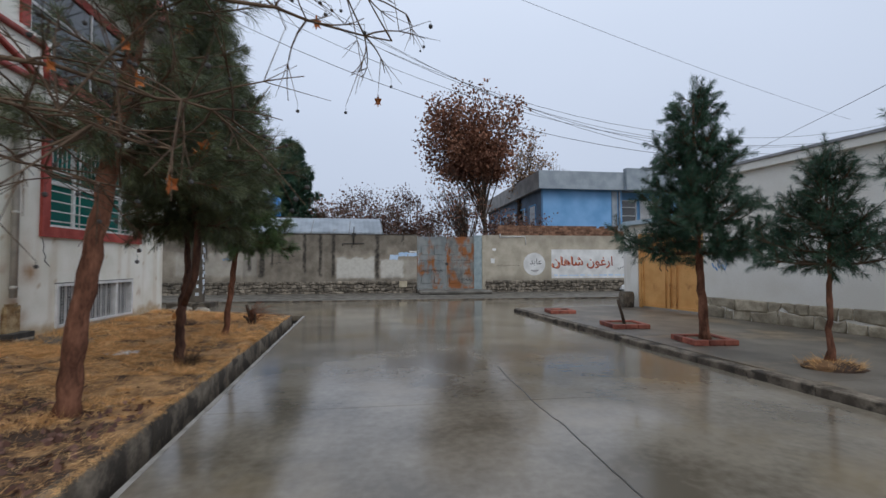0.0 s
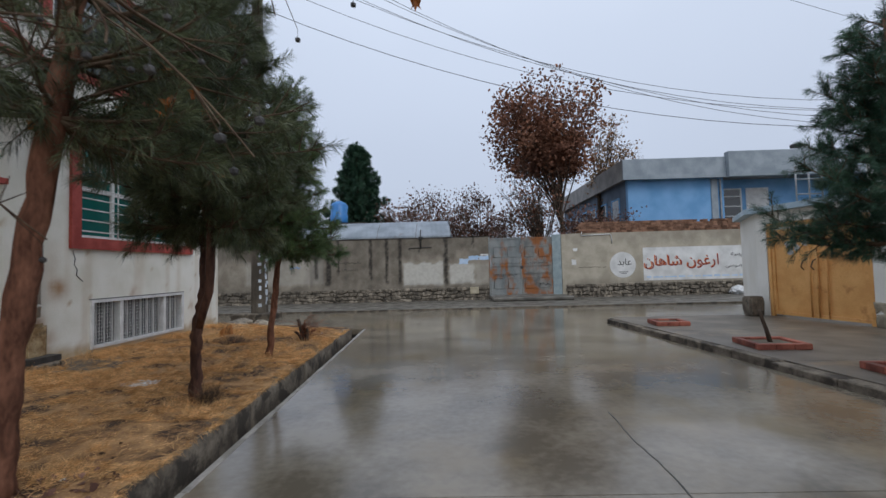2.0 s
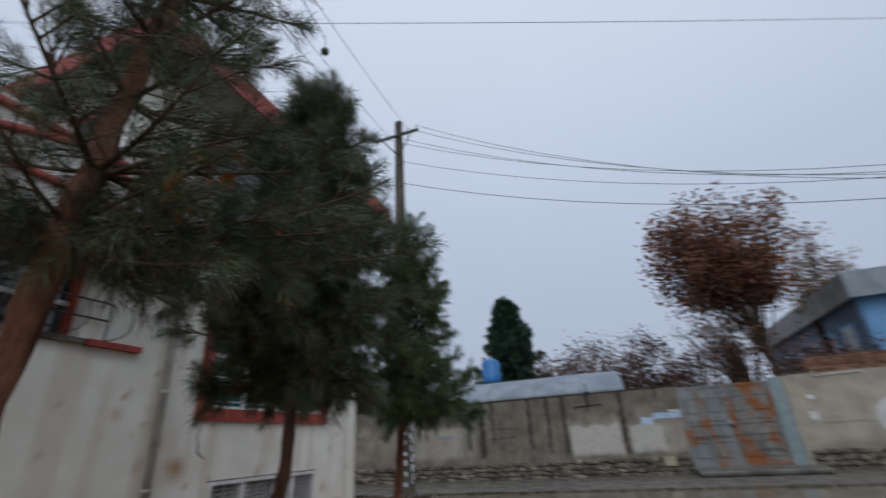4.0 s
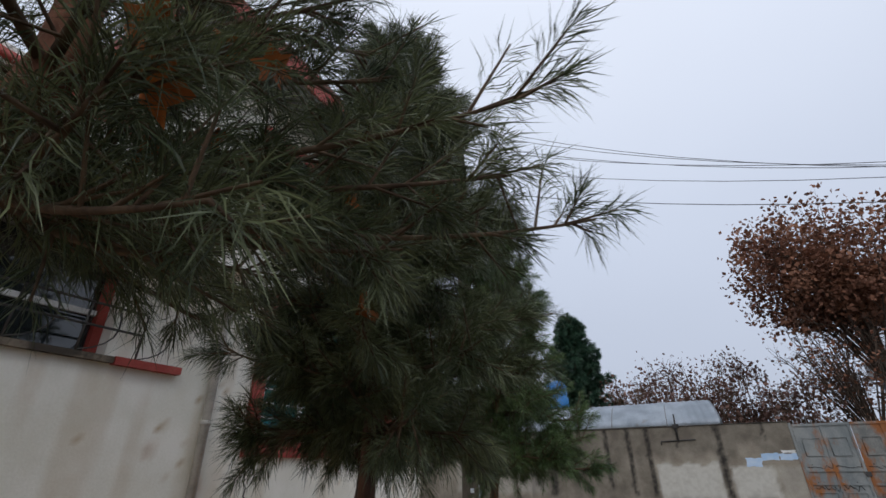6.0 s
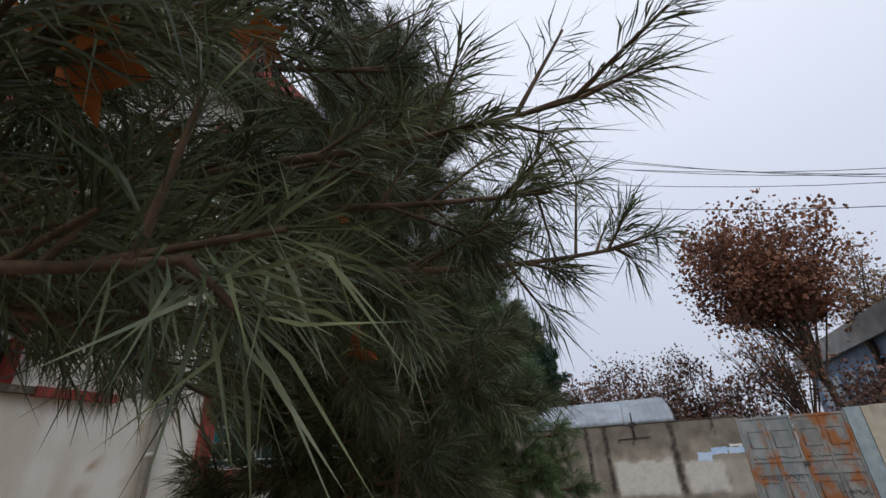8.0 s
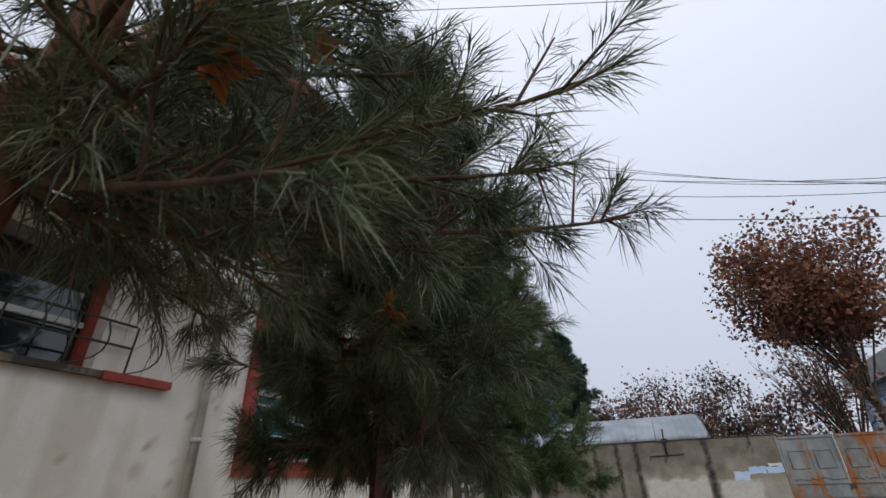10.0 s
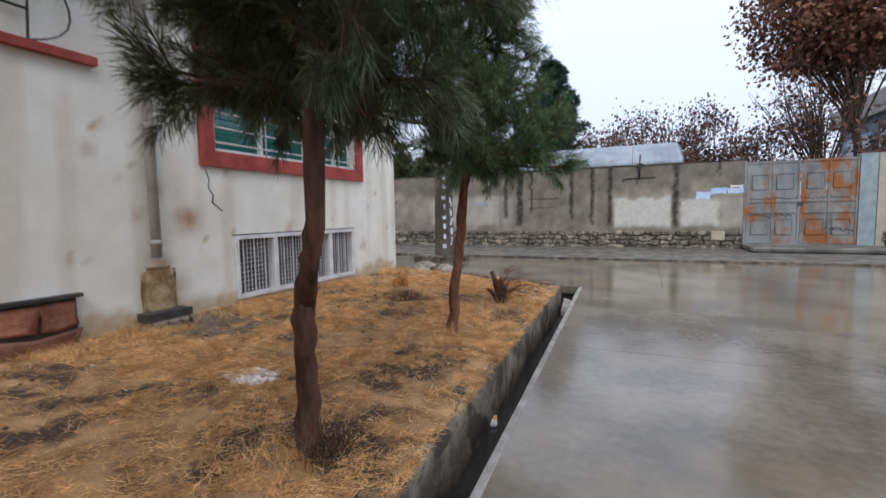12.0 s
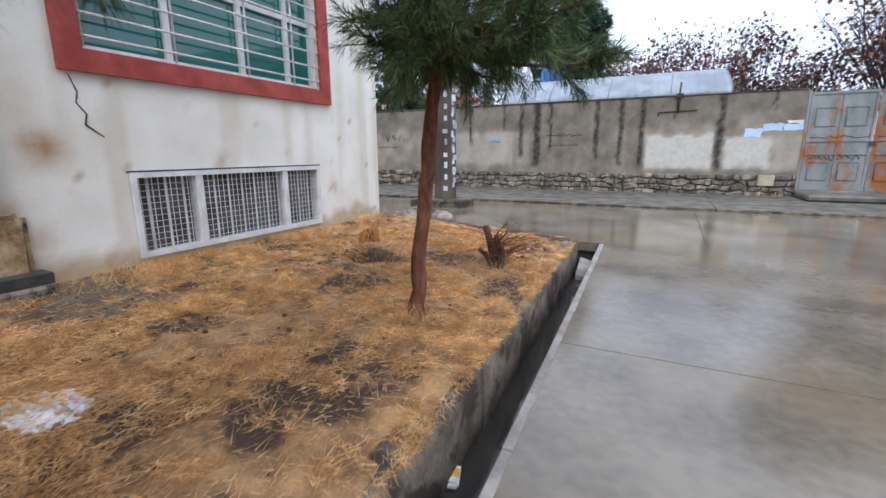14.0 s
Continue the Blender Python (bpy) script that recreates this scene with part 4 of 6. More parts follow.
on_wall = lambda a, z: (a, WALL_Y - 0.002, z)
rw = random.Random(21)
scrawl("scrawl", gate, M_BLACKPAINT, rw, 2.38, 3.4, 1.02, 0.16, lambda a, z: (a, WALL_Y + 0.046, z), 5, 0.010)
scrawl("scrawl", gate, M_BLACKPAINT, rw, 2.35, 4.7, 1.52, 0.10, lambda a, z: (a, WALL_Y + 0.046, z), 9, 0.008)
scrawl("scrawl", gate, M_BLACKPAINT, rw, 4.1, 4.8, 0.62, 0.14, lambda a, z: (a, WALL_Y + 0.046, z), 5, 0.010)
scrawl("graffiti", wall_north, M_BLUEPAINT, rw, -6.25, -5.8, 1.58, 0.12, on_wall, 3, 0.014)
scrawl("graffiti", wall_north, M_BLACKPAINT, rw, -4.3, -3.2, 1.72, 0.10, on_wall, 6, 0.011)
scrawl("graffiti", wall_north, M_BLACKPAINT, rw, -4.2, -3.35, 1.42, 0.12, on_wall, 5, 0.009)
scrawl("graffiti", wall_north, M_BLACKPAINT, rw, -10.7, -9.8, 1.42, 0.10, on_wall, 5, 0.009)
scrawl("graffiti", wall_east, M_BLACKPAINT, rw, 5.95, 7.1, 1.28, 0.08, on_wall, 8, 0.007)
rp = random.Random(4)
for x0, x1, z0, z1, m in ((1.34, 1.77, 1.72, 1.90, M_PALEBLUE), (1.78, 2.19, 1.72, 1.88, M_PALEBLUE), (1.86, 2.19, 1.89, 1.97, M_SIGN), (0.95, 1.33, 1.56, 1.78, M_PALEBLUE), (5.75, 5.92, 1.98, 2.10, M_SIGN), (5.68, 5.86, 1.40, 1.62, M_SIGN)):
    bm = bmesh.new()
    ring = []
    for i in range(20):
        u = i / 20 * 4
        k, f = int(u), u - int(u)
        cs = [(x0, z0), (x1, z0), (x1, z1), (x0, z1)]
        a, b = cs[k], cs[(k + 1) % 4]
        ring.append(bm.verts.new((a[0] + (b[0] - a[0]) * f + rp.uniform(-.02, .02), WALL_Y - 0.003, a[1] + (b[1] - a[1]) * f + rp.uniform(-.015, .015))))
    bm.faces.new(ring)
    part("notice", bm, m, wall_north if x0 < 3 else wall_east, "faded pasted notice")
# stone plinths and ledge
rubble(wall_north, -12.5, 2.18, -0.02, 0.60, 4, 0.29, lambda a, z, o: (a, WALL_Y - o, z), 0.07)
rubble(wall_east, 5.47, 14.0, -0.02, 0.60, 4, 0.28, lambda a, z, o: (a, WALL_Y - o, z), 0.07, rnd=random.Random(9))
boxes("render_patch", surface("cream_block", (0.42, 0.36, 0.25), (0.52, 0.46, 0.34), 4, 0.85, 0.3, 40, 0.2), wall_north, (1.38, 1.74, WALL_Y - 0.078, WALL_Y - 0.02, 0.30, 0.58), label="pale cement block in the plinth", bevel=0.01)
bm = bmesh.new()
tube(bm, [(-0.67, WALL_Y - 0.03, 2.30), (-0.67, WALL_Y - 0.03, 2.70), (-0.65, WALL_Y - 0.03, 3.05)], 0.024, 6)
tube(bm, [(-1.16, WALL_Y - 0.02, 2.28), (-0.2, WALL_Y - 0.02, 2.31)], 0.018, 5)
tube(bm, [(-1.16, WALL_Y - 0.02, 2.28), (-1.16, WALL_Y - 0.02, 2.18)], 0.018, 5)
box(bm, -0.75, -0.57, WALL_Y - 0.06, WALL_Y + 0.02, 2.66, 2.76)
tagged(part("pipe_bracket", bm, M_DARK), "dark iron pipe stub and bracket fixed to the wall", "bracket")
bm = bmesh.new()
tube(bm, [(6.1, WALL_Y - 0.02, 2.62), (7.3, WALL_Y - 0.02, 2.66), (7.36, WALL_Y - 0.02, 2.60), (7.38, WALL_Y - 0.02, 2.25)], 0.016, 6)
tube(bm, [(6.1, WALL_Y - 0.02, 2.62), (6.14, WALL_Y - 0.02, 2.78)], 0.014, 6)
tagged(part("pipe", bm, M_WHITE), "thin white pipe bent along the top of the wall", "pipe")


# ---- painted sign on the wall ----
def lettering(name, text, material, parent, x_mid, z_mid, width, y, fat=0.0, label=""):
    cu = bpy.data.curves.new(name, "FONT")
    cu.body, cu.size, cu.extrude, cu.offset = text, 1.0, 0.002, 0.0
    cu.resolution_u = 4
    tmp = new(name, cu)
    dg = bpy.context.evaluated_depsgraph_get()
    me = bpy.data.meshes.new_from_object(tmp.evaluated_get(dg))
    bpy.data.objects.remove(tmp)
    co = np.empty(len(me.vertices) * 3, np.float32)
    me.vertices.foreach_get("co", co)
    co = co.reshape(-1, 3)
    lo, hi = co.min(0), co.max(0)
    s = width / (hi[0] - lo[0])
    out = np.empty_like(co)
    out[:, 0] = x_mid + (co[:, 0] - (lo[0] + hi[0]) / 2) * s
    out[:, 2] = z_mid + (co[:, 1] - (lo[1] + hi[1]) / 2) * s
    out[:, 1] = y - co[:, 2] * 0.5
    me.vertices.foreach_set("co", out.ravel())
    me.materials.clear()
    me.materials.append(material)
    ob = new(name, me)
    ob.parent = parent
    return tagged(ob, label)


sign = thing("painted_wall_sign", "white painted sign with large orange and dark lettering on the wall", "sign", at=(-0.37, 0, -0.03))
bm = bmesh.new()
box(bm, 9.02, 13.55, WALL_Y - 0.006, WALL_Y - 0.003, 0.70, 2.08)
part("sign_ground", bm, M_SIGN, sign)
SHAHAN = "\uFEE5\uFE8E\uFEEB\uFE8E\uFEB7 \uFEE5\uFEEE\uFECF\uFEAD\uFE8D"
lettering("graffiti", "\u0667 \u0669\u0660\u0668", M_BLACKPAINT, wall_north, -10.0, 1.74, 0.75, WALL_Y - 0.008, label="hand-painted black digits")
lettering("letters", SHAHAN, M_ORANGEPAINT, sign, 10.58, 1.47, 3.10, WALL_Y - 0.008, label="orange lettering")
lettering("letters", SHAHAN, M_REDPAINT, sign, 10.62, 1.44, 3.04, WALL_Y - 0.011, label="dark red lettering")
lettering("letters", "\uFEEA\uFEB4\uFEF4\uFEDF", M_BLACKPAINT, sign, 12.93, 1.72, 0.58, WALL_Y - 0.010)
lettering("letters", "\uFEF0\uFEBB\uFEEE\uFEBC\uFEA7", M_BLACKPAINT, sign, 12.82, 1.22, 0.82, WALL_Y - 0.010)
bm = bmesh.new()
x = 9.15
while x < 13.0:
    L = rw.uniform(0.15, 0.5)
    box(bm, x, min(x + L, 13.3), WALL_Y - 0.009, WALL_Y - 0.0065, 0.80 + rw.uniform(0, .02), 0.855 + rw.uniform(0, .03))
    x += L + 0.08
part("small_print", bm, M_PALEBLUE, sign, "worn pale blue small print")
medal = thing("painted_round_sign", "white painted disc with dark lettering on the wall", "sign", at=(-0.39, 0, 0.08))
bm = bmesh.new()
c = [bm.verts.new((8.19 + 0.54 * math.cos(a), WALL_Y - 0.004, 1.27 + 0.54 * math.sin(a))) for a in np.linspace(0, 2 * math.pi, 40, endpoint=False)]
bm.faces.new(c)
part("sign_ground", bm, M_SIGN, medal)
lettering("letters", "\uFEAA\uFE91\uFE8E\uFECB", M_BLACKPAINT, medal, 8.26, 1.36, 0.58, WALL_Y - 0.008)
boxes("small_print", M_BLACKPAINT, medal, (8.02, 8.4, WALL_Y - 0.0085, WALL_Y - 0.006, 0.96, 0.985), (8.1, 8.34, WALL_Y - 0.0085, WALL_Y - 0.006, 0.90, 0.92))

# ---- the compound beside the pavement: orange gate and white wall ----
G0, G1 = Vector((8.03, 13.25)), Vector((8.52, 10.88))
gu = (G1 - G0).normalized()
gn = Vector((-gu[1], gu[0]))
if gn.x > 0:
    gn = -gn
compound = tagged(new("wall_compound"), "off-white rendered compound wall on a rough stone plinth", "wall", kind="structure")
R0, R1 = Vector((8.50, 10.85)), Vector((9.02, 7.3))
ru = (R1 - R0).normalized()
rn = Vector((ru[1], -ru[0]))
if rn.x > 0:
    rn = -rn
Rlen = 22.0
bm = bmesh.new()
a, b = R0, R0 + ru * Rlen
prism(bm, [tuple(a), tuple(b), tuple(b - rn * 0.3), tuple(a - rn * 0.3)], -0.06, 3.42)
part("wall", bm, M_PLASTER, compound)
bm = bmesh.new()
a, b = R0 + rn * 0.12 - ru * 0.05, R0 + ru * Rlen + rn * 0.12
prism(bm, [tuple(a), tuple(b), tuple(b - rn * 0.5), tuple(a - rn * 0.5)], 3.424, 3.58)
part("roof_edge", bm, M_PLASTER, compound)
bm = bmesh.new()
prism(bm, [tuple(a + rn * 0.04), tuple(b + rn * 0.04), tuple(b - rn * 4.5), tuple(a - rn * 4.5)], 3.584, 3.64)
part("roof_sheet", bm, M_STEEL, compound, "grey metal roof sheet with a thin lip")
rubble(compound, 0.05, 15.0, 0.06, 0.56, 2, 0.46, lambda s, z, o: tuple(R0 + ru * s + rn * o) + (z,), 0.035, M_PALESTONE, rnd=random.Random(12))
bm = bmesh.new()
a, b = R0 - rn * 0.3, R0 - rn * 4.5
prism(bm, [tuple(a), tuple(b), tuple(b + ru * 0.3), tuple(a + ru * 0.3)], -0.06, 3.42)
part("wall", bm, M_FASCIA, compound)
# pier and return wall
pier = tagged(new("wall_pier"), "white rendered gate pier and return wall under a slab", "wall", kind="structure")
P2 = Vector((8.96, 15.33))
bm = bmesh.new()
prism(bm, [tuple(G0 - gu * 0.05), tuple(G0 + gu * 0.22), tuple(G0 + gu * 0.22 - gn * 0.4), tuple(P2 + Vector((0.35, 0))), tuple(P2)], -0.06, 2.50)
part("pier", bm, M_PLASTER, pier)
boxes("wall", M_PLASTER, pier, (8.965, 40, 15.03, 15.33, -0.06, 2.50))
bm = bmesh.new()
prism(bm, [tuple(G0 + gn * 0.16 - gu * 0.18), tuple(G1 + gn * 0.16), tuple(G1 - gn * 1.2), tuple(P2 + Vector((0.5, 0.15))), tuple(P2 + Vector((-0.15, 0.1)))], 2.504, 2.63)
part("slab", bm, surface("blue_grey_slab", (0.36, 0.46, 0.52), (0.50, 0.58, 0.62), 3, 0.6, 0.2, 30, 0.35), pier, "pale blue-grey concrete slab over the gate")
bm = bmesh.new()
prism(bm, [tuple(G0 + gu * 0.225), tuple(G1 - gu * 0.005), tuple(G1 - gu * 0.005 - gn * 0.2), tuple(G0 + gu * 0.225 - gn * 0.2)], 2.24, 2.50)
part("lintel", bm, M_PLASTER, pier)
ogate = thing("compound_gate", "closed orange painted double steel gate between white piers", "gate")
glen = (G1 - G0).length


def gp(s, out):
    return tuple(G0 + gu * s + gn * out)


def gbox(bm, s0, s1, o0, o1, z0, z1):
    prism(bm, [gp(s0, o0), gp(s1, o0), gp(s1, o1), gp(s0, o1)], z0, z1)


bm = bmesh.new()
gbox(bm, 0.23, 0.31, -0.1, -0.02, 0.086, 2.235)
gbox(bm, glen - 0.09, glen - 0.01, -0.1, -0.02, 0.086, 2.235)
gbox(bm, 0.312, glen - 0.092, -0.1, -0.02, 2.13, 2.235)
part("gate_frame", bm, M_ORANGE, ogate)
for s0, s1 in ((0.32, 1.26), (1.27, glen - 0.10)):
    bm = bmesh.new()
    gbox(bm, s0, s1, -0.085, -0.07, 0.13, 2.07)
    leaf = part("gate_leaf", bm, M_ORANGE, ogate)
    bm = bmesh.new()
    for z in (0.13, 2.0):
        gbox(bm, s0, s1, -0.068, -0.04, z, z + 0.07)
    for s in (s0, s1 - 0.06):
        gbox(bm, s, s + 0.06, -0.068, -0.04, 0.205, 1.995)
    part("gate_rail", bm, M_ORANGE, leaf)
for s in (1.20, 1.36, 1.56):
    bm = bmesh.new()
    tube(bm, [gp(s, -0.03) + (0.15,), gp(s, -0.03) + (2.05,)], 0.018, 6)
    part("gate_tube", bm, M_ORANGE, ogate)
for s in (1.08, 1.30):
    bm = bmesh.new()
    tube(bm, [gp(s, -0.02) + (1.15,), gp(s - 0.02, 0.03) + (1.22,), gp(s + 0.03, 0.03) + (1.34,), gp(s + 0.06, -0.02) + (1.38,)], 0.012, 5)
    part("handle", bm, M_DARK, ogate, "dark bent-iron pull handle")
bm = bmesh.new()
for i, (s, z) in enumerate(((0.70, 1.72), (0.82, 1.78), (0.90, 1.65), (0.76, 1.56), (1.10, 1.75))):
    vs = [bm.verts.new(gp(s + 0.07 * math.cos(a) * (1 + .3 * math.sin(3 * a + i)), -0.066) + (z + 0.08 * math.sin(a),)) for a in np.linspace(0, 2 * math.pi, 12, endpoint=False)]
    bm.faces.new(vs)
part("paint_patch", bm, surface("grey_overpaint", (0.38, 0.38, 0.36), (0.48, 0.47, 0.44), 5, 0.6, 0.1, 40, 0.3), ogate, "grey overpainted patches")
scrawl("graffiti", pier, M_BLUEPAINT, rw, 0.15, 0.62, 1.45, 0.28, lambda s, z: tuple(G0 + (P2 - G0).normalized() * s + Vector((-0.006, -0.002))) + (z,), 3, 0.014)
scrawl("graffiti", compound, M_BLACKPAINT, rw, 0.15, 0.75, 1.62, 0.20, lambda s, z: tuple(R0 + ru * s + rn * 0.004) + (z,), 3, 0.018)
scrawl("graffiti", compound, M_BLUEPAINT, rw, 0.25, 0.7, 1.28, 0.24, lambda s, z: tuple(R0 + ru * s + rn * 0.004) + (z,), 3, 0.014)
scrawl("graffiti", compound, M_BLUEPAINT, rw, 1.2, 1.75, 1.72, 0.10, lambda s, z: tuple(R0 + ru * s + rn * 0.004) + (z,), 2, 0.012)
# rooftop frame with a lamp
rf = thing("rooftop_lamp", "small iron frame with a floodlight on the compound roof", "lamp")
bm = bmesh.new()
for px in (8.75, 9.05, 9.35):
    tube(bm, [(px, 12.9, 2.63), (px, 12.9, 3.55)], 0.02, 5)
for z in (2.9, 3.25, 3.55):
    tube(bm, [(8.75, 12.9, z), (9.35, 12.9, z)], 0.016, 5)
tube(bm, [(9.1, 12.9, 3.55), (9.1, 12.9, 4.05), (8.85, 12.85, 4.08)], 0.022, 5)
part("iron_frame", bm, M_STEEL, rf)
boxes("lamp_head", M_DARK, rf, (8.66, 8.88, 12.78, 12.92, 3.98, 4.07), bevel=0.015)


# ---- planters on the pavement ----
def planter(x, y, w, d, label, turn=-0.09):
    p = thing("planter", label, "planter", "planters along the pavement", at=(x, y, 0.085))
    bm = bmesh.new()
    box(bm, -w / 2 + 0.09, w / 2 - 0.09, -d / 2 + 0.09, d / 2 - 0.09, 0, 0.05)
    part("soil", bm, M_GROUND, p)
    for k in range(2):
        for i in range(3):
            bm = bmesh.new()
            L = w / 3
            box(bm, -w / 2 + i * L + 0.004, -w / 2 + (i + 1) * L - 0.004, (-d / 2 if k == 0 else d / 2 - 0.085), (-d / 2 + 0.085 if k == 0 else d / 2), 0, 0.085)
            bmesh.ops.bevel(bm, geom=bm.edges[:], offset=0.008, segments=1, affect="EDGES")
            part("brick", bm, M_REDBRICK, p)
        for i in range(2):
            bm = bmesh.new()
            L = (d - 0.18) / 2
            box(bm, (-w / 2 if k == 0 else w / 2 - 0.085), (-w / 2 + 0.085 if k == 0 else w / 2), -d / 2 + 0.09 + i * L + 0.004, -d / 2 + 0.09 + (i + 1) * L - 0.004, 0, 0.085)
            bmesh.ops.bevel(bm, geom=bm.edges[:], offset=0.008, segments=1, affect="EDGES")
            part("brick", bm, M_REDBRICK, p)
    p.rotation_euler = (0, 0, turn)
    return p


planter(5.2, 11.95, 0.66, 0.62, "low square red-brick planter edge with bare soil")
planter(5.46, 9.28, 0.74, 0.72, "low square red-brick planter edge round a leaning stake")
planter(5.76, 7.40, 0.72, 0.68, "low worn brick planter edge round a pine trunk")
stake = thing("cut_sapling", "leaning grey stake of a cut sapling in a planter", "stump", at=(5.50, 9.33, 0.12))
bm = bmesh.new()
tube(bm, [(0, 0, 0), (-0.05, 0, 0.2), (-0.11, 0.02, 0.42), (-0.13, 0.02, 0.5)], [0.035, 0.03, 0.026, 0.02], 7)
part("stem", bm, M_BARK2, stake)
block = thing("concrete_block", "rough grey concrete block standing by the gate pier", "block", at=(7.72, 13.05, 0.085))
bm = bmesh.new()
box(bm, -0.17, 0.17, -0.15, 0.15, 0, 0.46)
bmesh.ops.bevel(bm, geom=bm.edges[:], offset=0.03, segments=2, affect="EDGES")
bmesh.ops.subdivide_edges(bm, edges=bm.edges[:], cuts=2)
for v in bm.verts:
    k = Vector((noise.noise(v.co * 6), noise.noise(v.co * 6 + Vector((4, 0, 0))), 0.4 * noise.noise(v.co * 5))) * 0.03
    v.co += Vector((k.x, k.y, k.z if v.co.z > 0.05 else 0))
part("block_body", bm, M_KERB, block)
pot = thing("rubble_bag", "grey-white plastic sack lying against the wall", "bag", at=(12.3, 20.9, 0.04))
bm = bmesh.new()
bmesh.ops.create_icosphere(bm, subdivisions=3, radius=0.3)
for v in bm.verts:
    v.co.z = max(v.co.z * 0.7, -0.15) + 0.15
    v.co += Vector((noise.noise(v.co * 7), noise.noise(v.co * 7 + Vector((4, 0, 0))), noise.noise(v.co * 6) * .6)) * 0.08
    v.co.z = max(v.co.z, 0.0)
part("sack", bm, M_PLASTICBAG, pot)


# ---- behind the boundary wall ----
shed = thing("shed", "long shed with a curved galvanised sheet roof behind the wall", "shed")
boxes("shed_wall", M_MORTAR, shed, (-5.75, 0.40, 21.75, 24.6, -0.07, 2.62))
bm = bmesh.new()
n, m = 96, 9
x0, x1 = -6.0, 0.66
rows = []
for j in range(m):
    u = j / (m - 1)
    y, z = 21.62 + 1.7 * u, 2.70 + 0.92 * math.sin(u * math.pi / 2) ** 0.85
    rows.append([bm.verts.new((x0 + (x1 - 0.22 * u - x0) * i / n, y, z + 0.012 * math.sin(i * math.pi * 2 / 3.0))) for i in range(n + 1)])
for a, b in zip(rows, rows[1:]):
    for i in range(n):
        bm.faces.new((a[i], a[i + 1], b[i + 1], b[i])).smooth = True
bmesh.ops.solidify(bm, geom=bm.faces[:], thickness=0.01)
part("roof_sheet", bm, M_ZINC, shed, "pale galvanised corrugated sheet")
boxes("roof_back", M_ZINC, shed, (-6.0, 0.42, 23.34, 24.7, 3.56, 3.59))
for x in (-4.4, -2.6, -0.9):
    bm = bmesh.new()
    tube(bm, [(x, 21.63, 2.75), (x, 22.0, 3.10), (x, 22.5, 3.42), (x, 23.3, 3.63)], 0.014, 5)
    part("seam", bm, M_STEEL, shed)

tank = thing("water_tank", "blue plastic water tank on a low roof", "tank", at=(-5.2, 25.5, 0.55))
bm = bmesh.new()
tube(bm, [(0, 0, 3.3), (0, 0, 3.4), (0, 0, 3.75), (0, 0, 3.8), (0, 0, 4.25), (0, 0, 4.4), (0, 0, 4.5)], [.42, .46, .46, .42, .46, .34, .15], 18)
part("tank_body", bm, M_TANK, tank)
boxes("tank_base", M_MORTAR, tank, (-1.5, 1.5, -0.6, 1.5, -0.62, 3.3))


